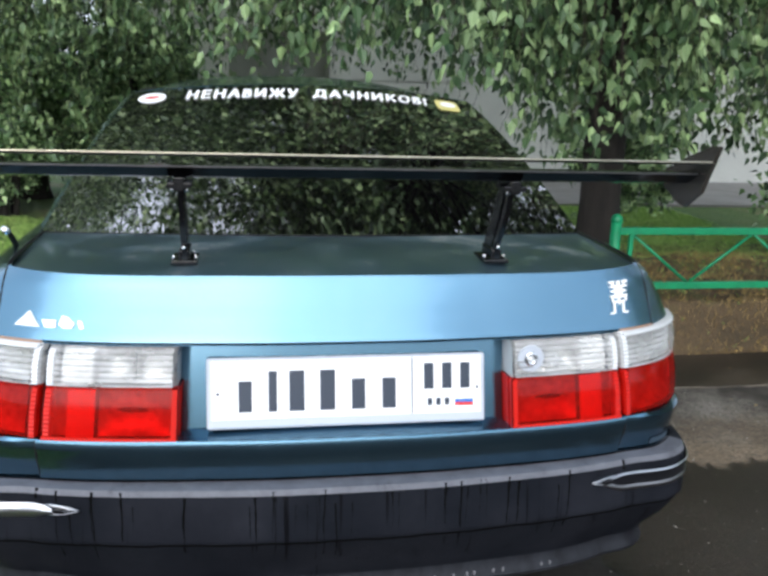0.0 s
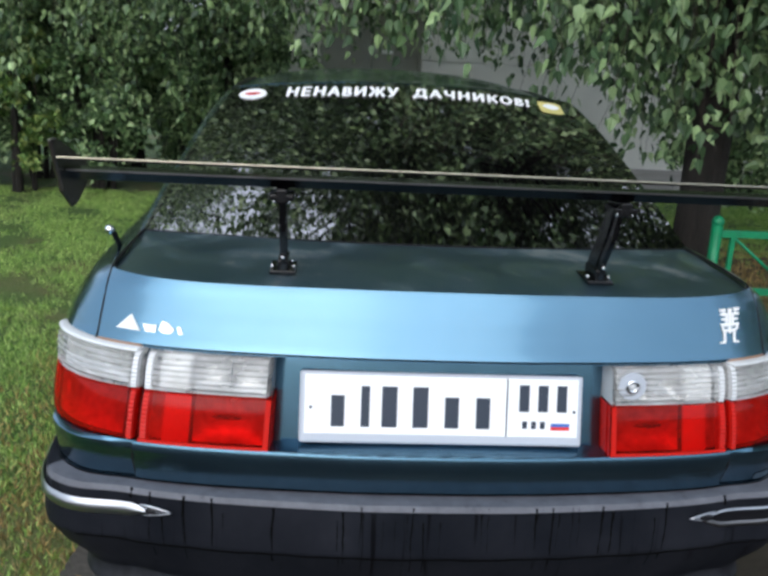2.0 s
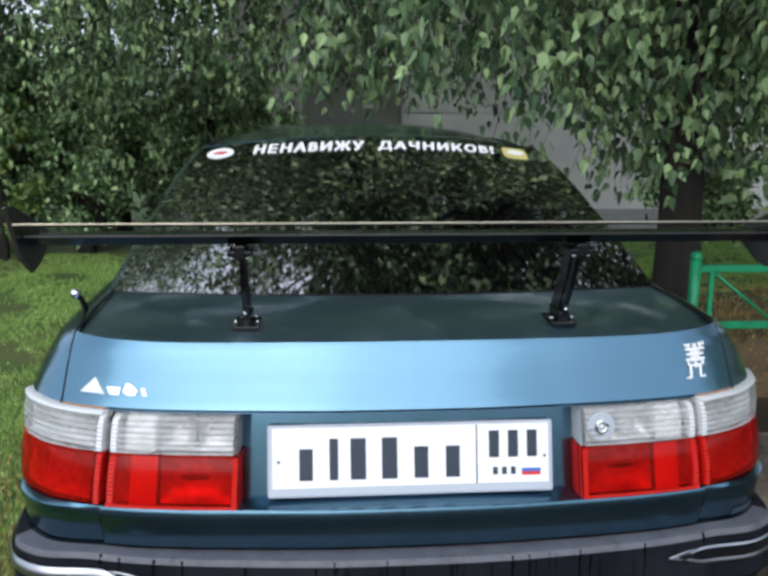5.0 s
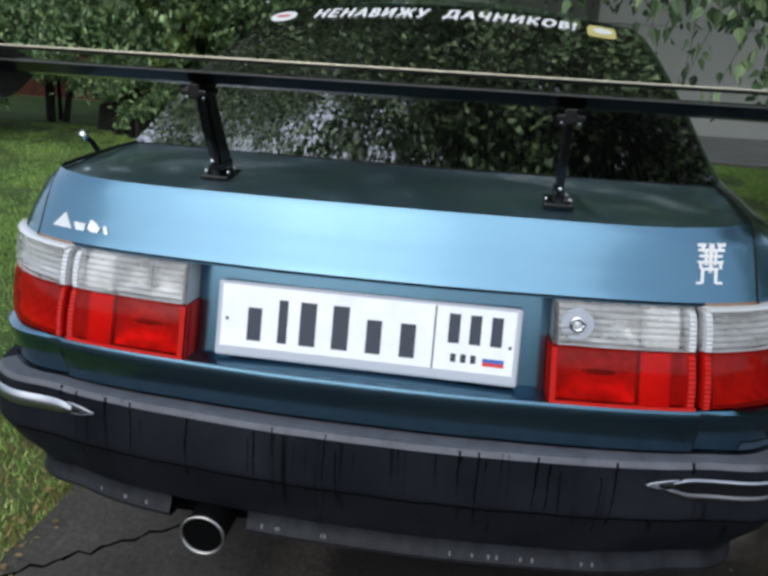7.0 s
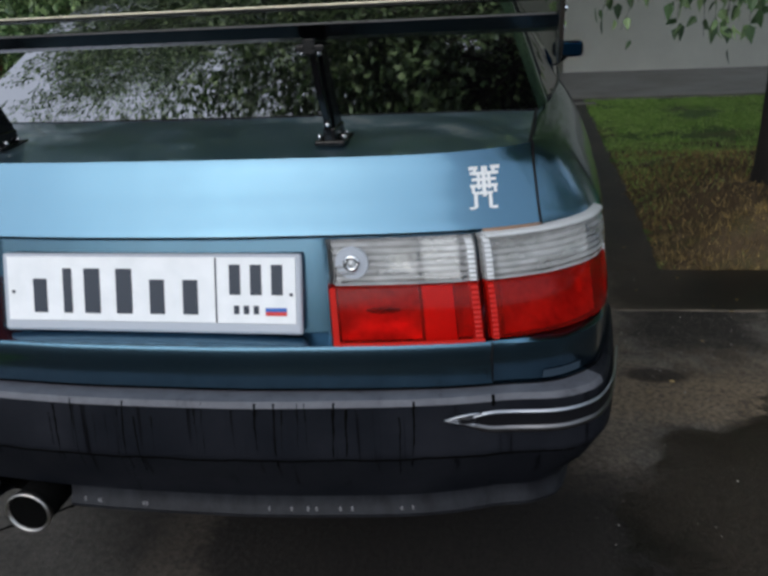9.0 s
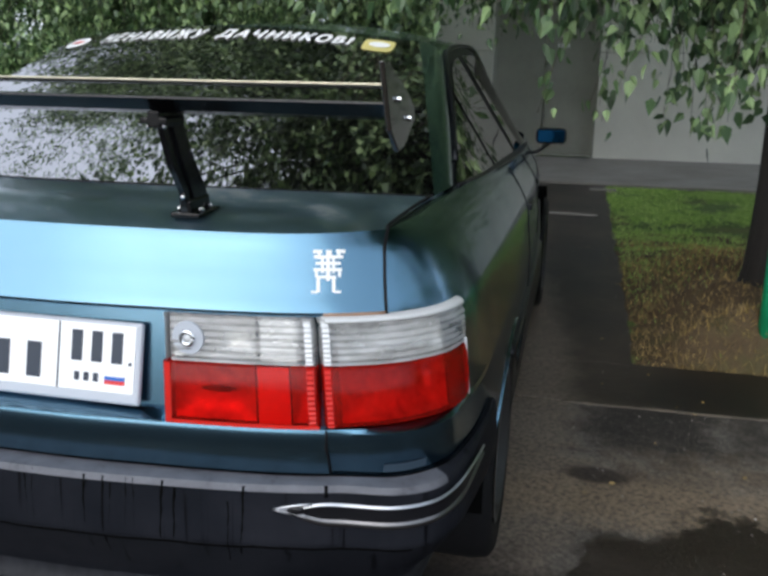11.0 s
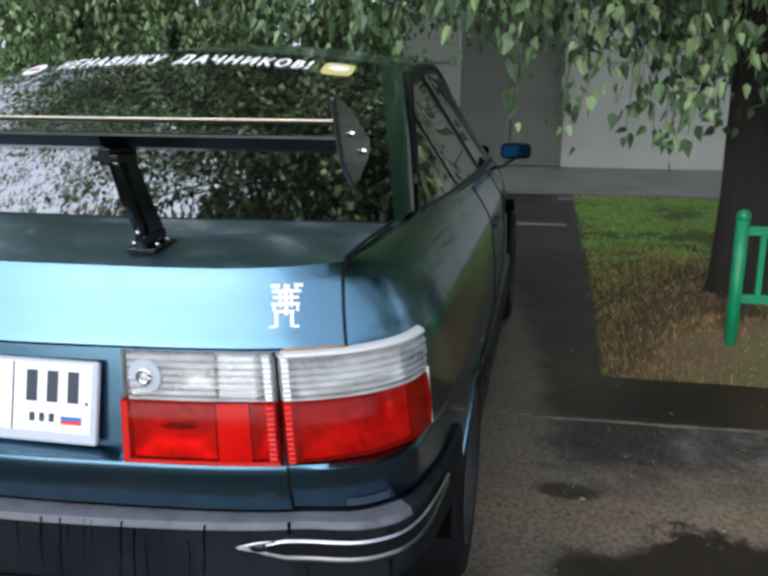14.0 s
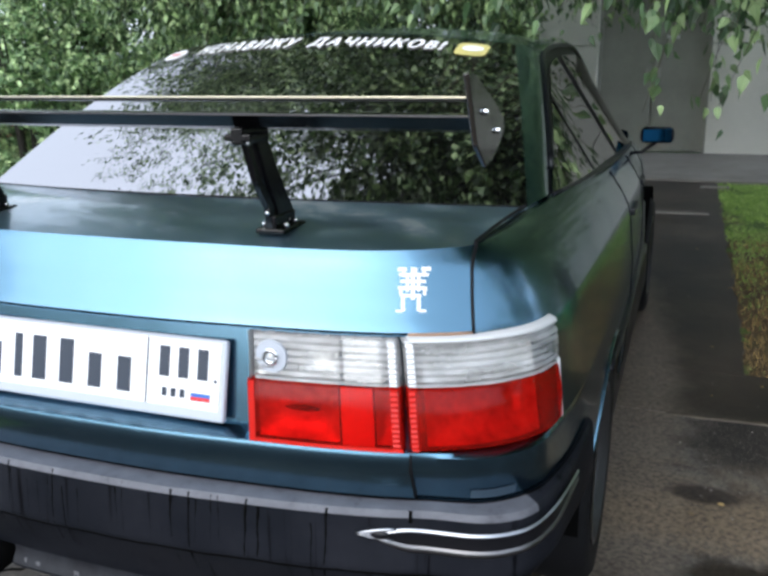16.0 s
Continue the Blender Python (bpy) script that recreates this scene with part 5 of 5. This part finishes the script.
# four with x over 6.7, y under 4 are unseen, added to darken reflections
for k, (x, y, sx, sy, sz, n) in enumerate(((-1.25, 7.9, 0.9, 0.7, 2.3, 13000), (-2.5, 7.3, 1.2, 0.9, 2.6, 17000), (-4.0, 7.2, 1.4, 1.0, 3.4, 22000), (-6.0, 7.2, 1.4, 1.1, 3.0, 14000), (-5.6, 6.0, 1.1, 0.8, 1.9, 9000), (-7.2, 5.9, 1.2, 0.8, 2.0, 9000), (-8.8, 5.6, 1.2, 0.8, 2.1, 8000), (-8.4, 6.8, 1.6, 1.2, 3.0, 8000), (-11, 6.5, 1.8, 1.4, 3.0, 6000), (-3.75, 7.0, 0.55, 0.45, 0.95, 4000), (4.6, 4.3, 1.1, 0.9, 2.2, 9000), (3.5, 6.4, 0.9, 0.8, 1.5, 5000), (7.2, 4.6, 1.6, 1.2, 2.8, 9000), (-2.2, 9.6, 1.6, 0.9, 3.0, 9000), (-5.0, 9.2, 1.9, 0.9, 3.4, 10000), (-8.0, 9.0, 1.9, 0.9, 3.4, 9000), (-11.5, 8.8, 2.0, 0.9, 3.6, 8000), (6.8, 1.6, 1.5, 1.5, 3.8, 9000), (7.6, -1.6, 1.6, 1.6, 4.0, 9000), (7.1, 0.0, 1.5, 1.5, 4.2, 9000), (6.9, 3.2, 1.4, 1.4, 3.6, 9000), (-3.3, 7.9, 1.3, 0.8, 2.0, 9000), (-1.8, 8.5, 0.8, 0.7, 1.9, 7000), (-5.2, 7.9, 1.3, 0.8, 2.2, 8000))):
    bush("bush", BUSH_LABEL, (x, y, 0), (sx, sy, sz), 20 + k, n, 0.07, bare=0.45 if -6.5 < x < -2.8 and y > 7 else 0.0)
bush("bush", "yellow-green young shrub at the edge of the lawn", (-3.15, 6.9, 0), (0.42, 0.35, 1.9), 90, 5200, 0.075, YOUNG_LEAF)

rng = random.Random(4)


def curtain(count, x, y, low, start=3.4):
    out = []
    for _ in range(count):
        z0 = rng.uniform(*low)
        out.append((rng.uniform(*x), rng.uniform(*y), start, start - z0))
    return out


BRANCH = "drooping birch branch with heart-shaped green leaves"
hanging_branch("birch_branch", BRANCH + " over the roof", curtain(60, (0.0, 1.0), (2.0, 3.0), (1.45, 1.72)), 31, 0.068, 40)
hanging_branch("birch_branch", BRANCH + " beside the path", curtain(26, (1.0, 1.5), (2.3, 3.0), (0.98, 1.5)), 32, 0.074, 28)
hanging_branch("birch_branch", BRANCH + " before the trunk", curtain(100, (1.35, 2.9), (2.3, 3.2), (1.0, 1.55)), 33, 0.070, 42)
hanging_branch("birch_branch", BRANCH + " behind the car", curtain(150, (-1.8, 1.0), (4.2, 5.6), (1.45, 1.9)), 34, 0.062, 44)
hanging_branch("birch_branch", BRANCH + " before the bushes", curtain(120, (-4.6, -1.3), (5.2, 6.6), (0.75, 2.0), 3.7), 36, 0.066, 36)
hanging_branch("birch_branch", BRANCH + " by the wall", curtain(60, (1.2, 4.4), (5.0, 7.0), (1.35, 1.9)), 35, 0.064, 40)

hanging_branch("birch_branch", BRANCH + " by the path", curtain(64, (1.15, 2.4), (3.3, 4.4), (1.40, 1.75)), 38, 0.068, 40)
hanging_branch("birch_branch", BRANCH + " behind the trunk", curtain(80, (2.5, 4.8), (4.6, 6.4), (0.85, 1.7)), 37, 0.066, 40)

# red board fence far to the side
boards = new("board_fence")
tagged(boards, "weathered red board fence behind the bushes", "fence")
for k in range(54):
    boxed("board", (-13 + 0.155 * k, 10.2, 0.42), (0.145, 0.02, 0.84), BRICK, boards, bevel=0)


# ---- grass ----
def grass(name, label, areas, seed, per, height, mat):
    rng = np.random.default_rng(seed)
    cs, ns, us, ss = [], [], [], []
    for x0, y0, x1, y1, k in areas:
        n = int(abs(x1 - x0) * abs(y1 - y0) * per * k)
        c = np.stack([rng.uniform(x0, x1, n), rng.uniform(y0, y1, n), np.full(n, -0.02)], 1)
        if x0 > 1:
            c[:, 2] = [soil_z(p[0], p[1]) - 0.008 for p in c]
        tuft = np.array([noise.noise(Vector((p[0] * 2.1, p[1] * 1.6, seed))) + 0.5 * noise.noise(Vector((p[0] * 7, p[1] * 7, seed))) for p in c])
        c = c[rng.uniform(0, 1, n) < 0.68 + 1.3 * tuft]
        cs.append(c)
    c = np.concatenate(cs)
    n = len(c)
    a = rng.uniform(0, 6.28, n)
    nn = np.stack([np.cos(a), np.sin(a), np.full(n, 0.2)], 1)
    u = unit(rng.normal(0, 0.45, (n, 3)) * [1, 1, 0] + [0, 0, 1])
    size = rng.uniform(0.5, 1.3, n) * height
    u2 = u - (u * nn).sum(1, keepdims=True) * nn
    r = unit(np.cross(u, nn)) * 0.0032
    v = np.stack([c - r, c + r, c + size[:, None] * u], 1).reshape(-1, 3)
    me = bpy.data.meshes.new(name)
    me.from_pydata(v.tolist(), [], (np.arange(n)[:, None] * 3 + [0, 1, 2]).tolist())
    me.materials.append(mat)
    me.update()
    return tagged(new(name, me), label, "grass", kind="stuff")


grass("grass", "short green lawn grass", ((-2.2, -0.6, -0.92, 0.0, 1), (-3.6, 0.0, -0.92, 7.2, 1), (-8, 3.0, -3.6, 7.6, 0.5), (1.22, 5.2, 5, 8.2, 0.85), *((1.25, 2.5 + 0.3 * k, 4.2, 2.8 + 0.3 * k, 0.03 + 0.009 * k * k) for k in range(9))), 2, 9000, 0.034, GRASS_BLADE)
grass("dry_grass", "dry yellow grass and leaf litter", ((1.24, 2.48, 4.2, 5.2, 2.0), (-1.25, -0.6, -0.92, 3.0, 4.5), (-1.6, -0.6, -1.25, 3.0, 2.2), (1.24, 2.47, 4, 2.7, 2.5)), 3, 1600, 0.04, DRY_BLADE)


bm = bmesh.new()
tube(bm, [Vector((-0.90 + 0.36 * k / 18 + 0.010 * math.sin(1.7 * k), 0.17 + 0.33 * k / 18 + 0.012 * math.sin(2.9 * k), 0.0005)) for k in range(19)], [0.004 + 0.0015 * math.sin(2.3 * k) for k in range(19)], 5)
tagged(part("road_crack", bm, SOOT_AND_SHADE), "thin dark crack across the damp asphalt", "crack", kind="structure")


# ---- litter on the asphalt ----
def litter(name, label, category, areas, seed, sizes, mat, flat):
    """Small stones or fallen leaves lying about."""
    rng = np.random.default_rng(seed)
    bm = bmesh.new()
    for x0, y0, x1, y1, n in areas:
        for _ in range(n):
            s = rng.uniform(*sizes)
            x, y = rng.uniform(x0, x1), rng.uniform(y0, y1)
            m = Matrix.Translation((x, y, (soil_z(x, y) if y > 2.5 and x > 1.24 else 0.008) + 0.002 + s * flat * 0.5)) @ pose(0, 0, 0, rng.uniform(-15, 15), rng.uniform(-15, 15), rng.uniform(0, 360)) @ Matrix.Diagonal((s, s * rng.uniform(0.6, 1.0), s * flat, 1))
            bmesh.ops.create_icosphere(bm, subdivisions=1, radius=1, matrix=m) if flat > 0.3 else bmesh.ops.create_circle(bm, cap_ends=True, segments=6, radius=1, matrix=m)
    return tagged(part(name, bm, mat), label, category, kind="stuff")


PEBBLE = material("pale_grit", (0.3, 0.28, 0.25), 0.8)
n = PEBBLE.node_tree.nodes.new("ShaderNodeNewGeometry")
feed(PEBBLE, ramp(PEBBLE, n.outputs["Random Per Island"], [(0.0, (0.09, 0.08, 0.07)), (0.7, (0.20, 0.18, 0.16)), (1.0, (0.42, 0.4, 0.36))]), "Base Color")
litter("grit", "pale loose grit on worn asphalt", "gravel", ((0.95, 1.1, 2.6, 1.95, 220), (0.8, 0.4, 1.6, 1.2, 40), (-0.9, -0.9, 0.9, 0.2, 70), (0.82, 2.0, 1.25, 5.0, 40)), 5, (0.0015, 0.004), PEBBLE, 0.6)
litter("fallen_leaves", "few small yellow-brown leaves fallen on asphalt", "leaf litter", ((0.95, 0.9, 2.6, 2.4, 26), (-0.9, -0.7, 0.0, 0.2, 14), (-1.4, -0.8, -0.86, 0.6, 220), (1.3, 2.6, 3.6, 4.6, 70), (0.9, 2.4, 1.25, 5.0, 10)), 6, (0.005, 0.011), DRY_BLADE, 0.1)
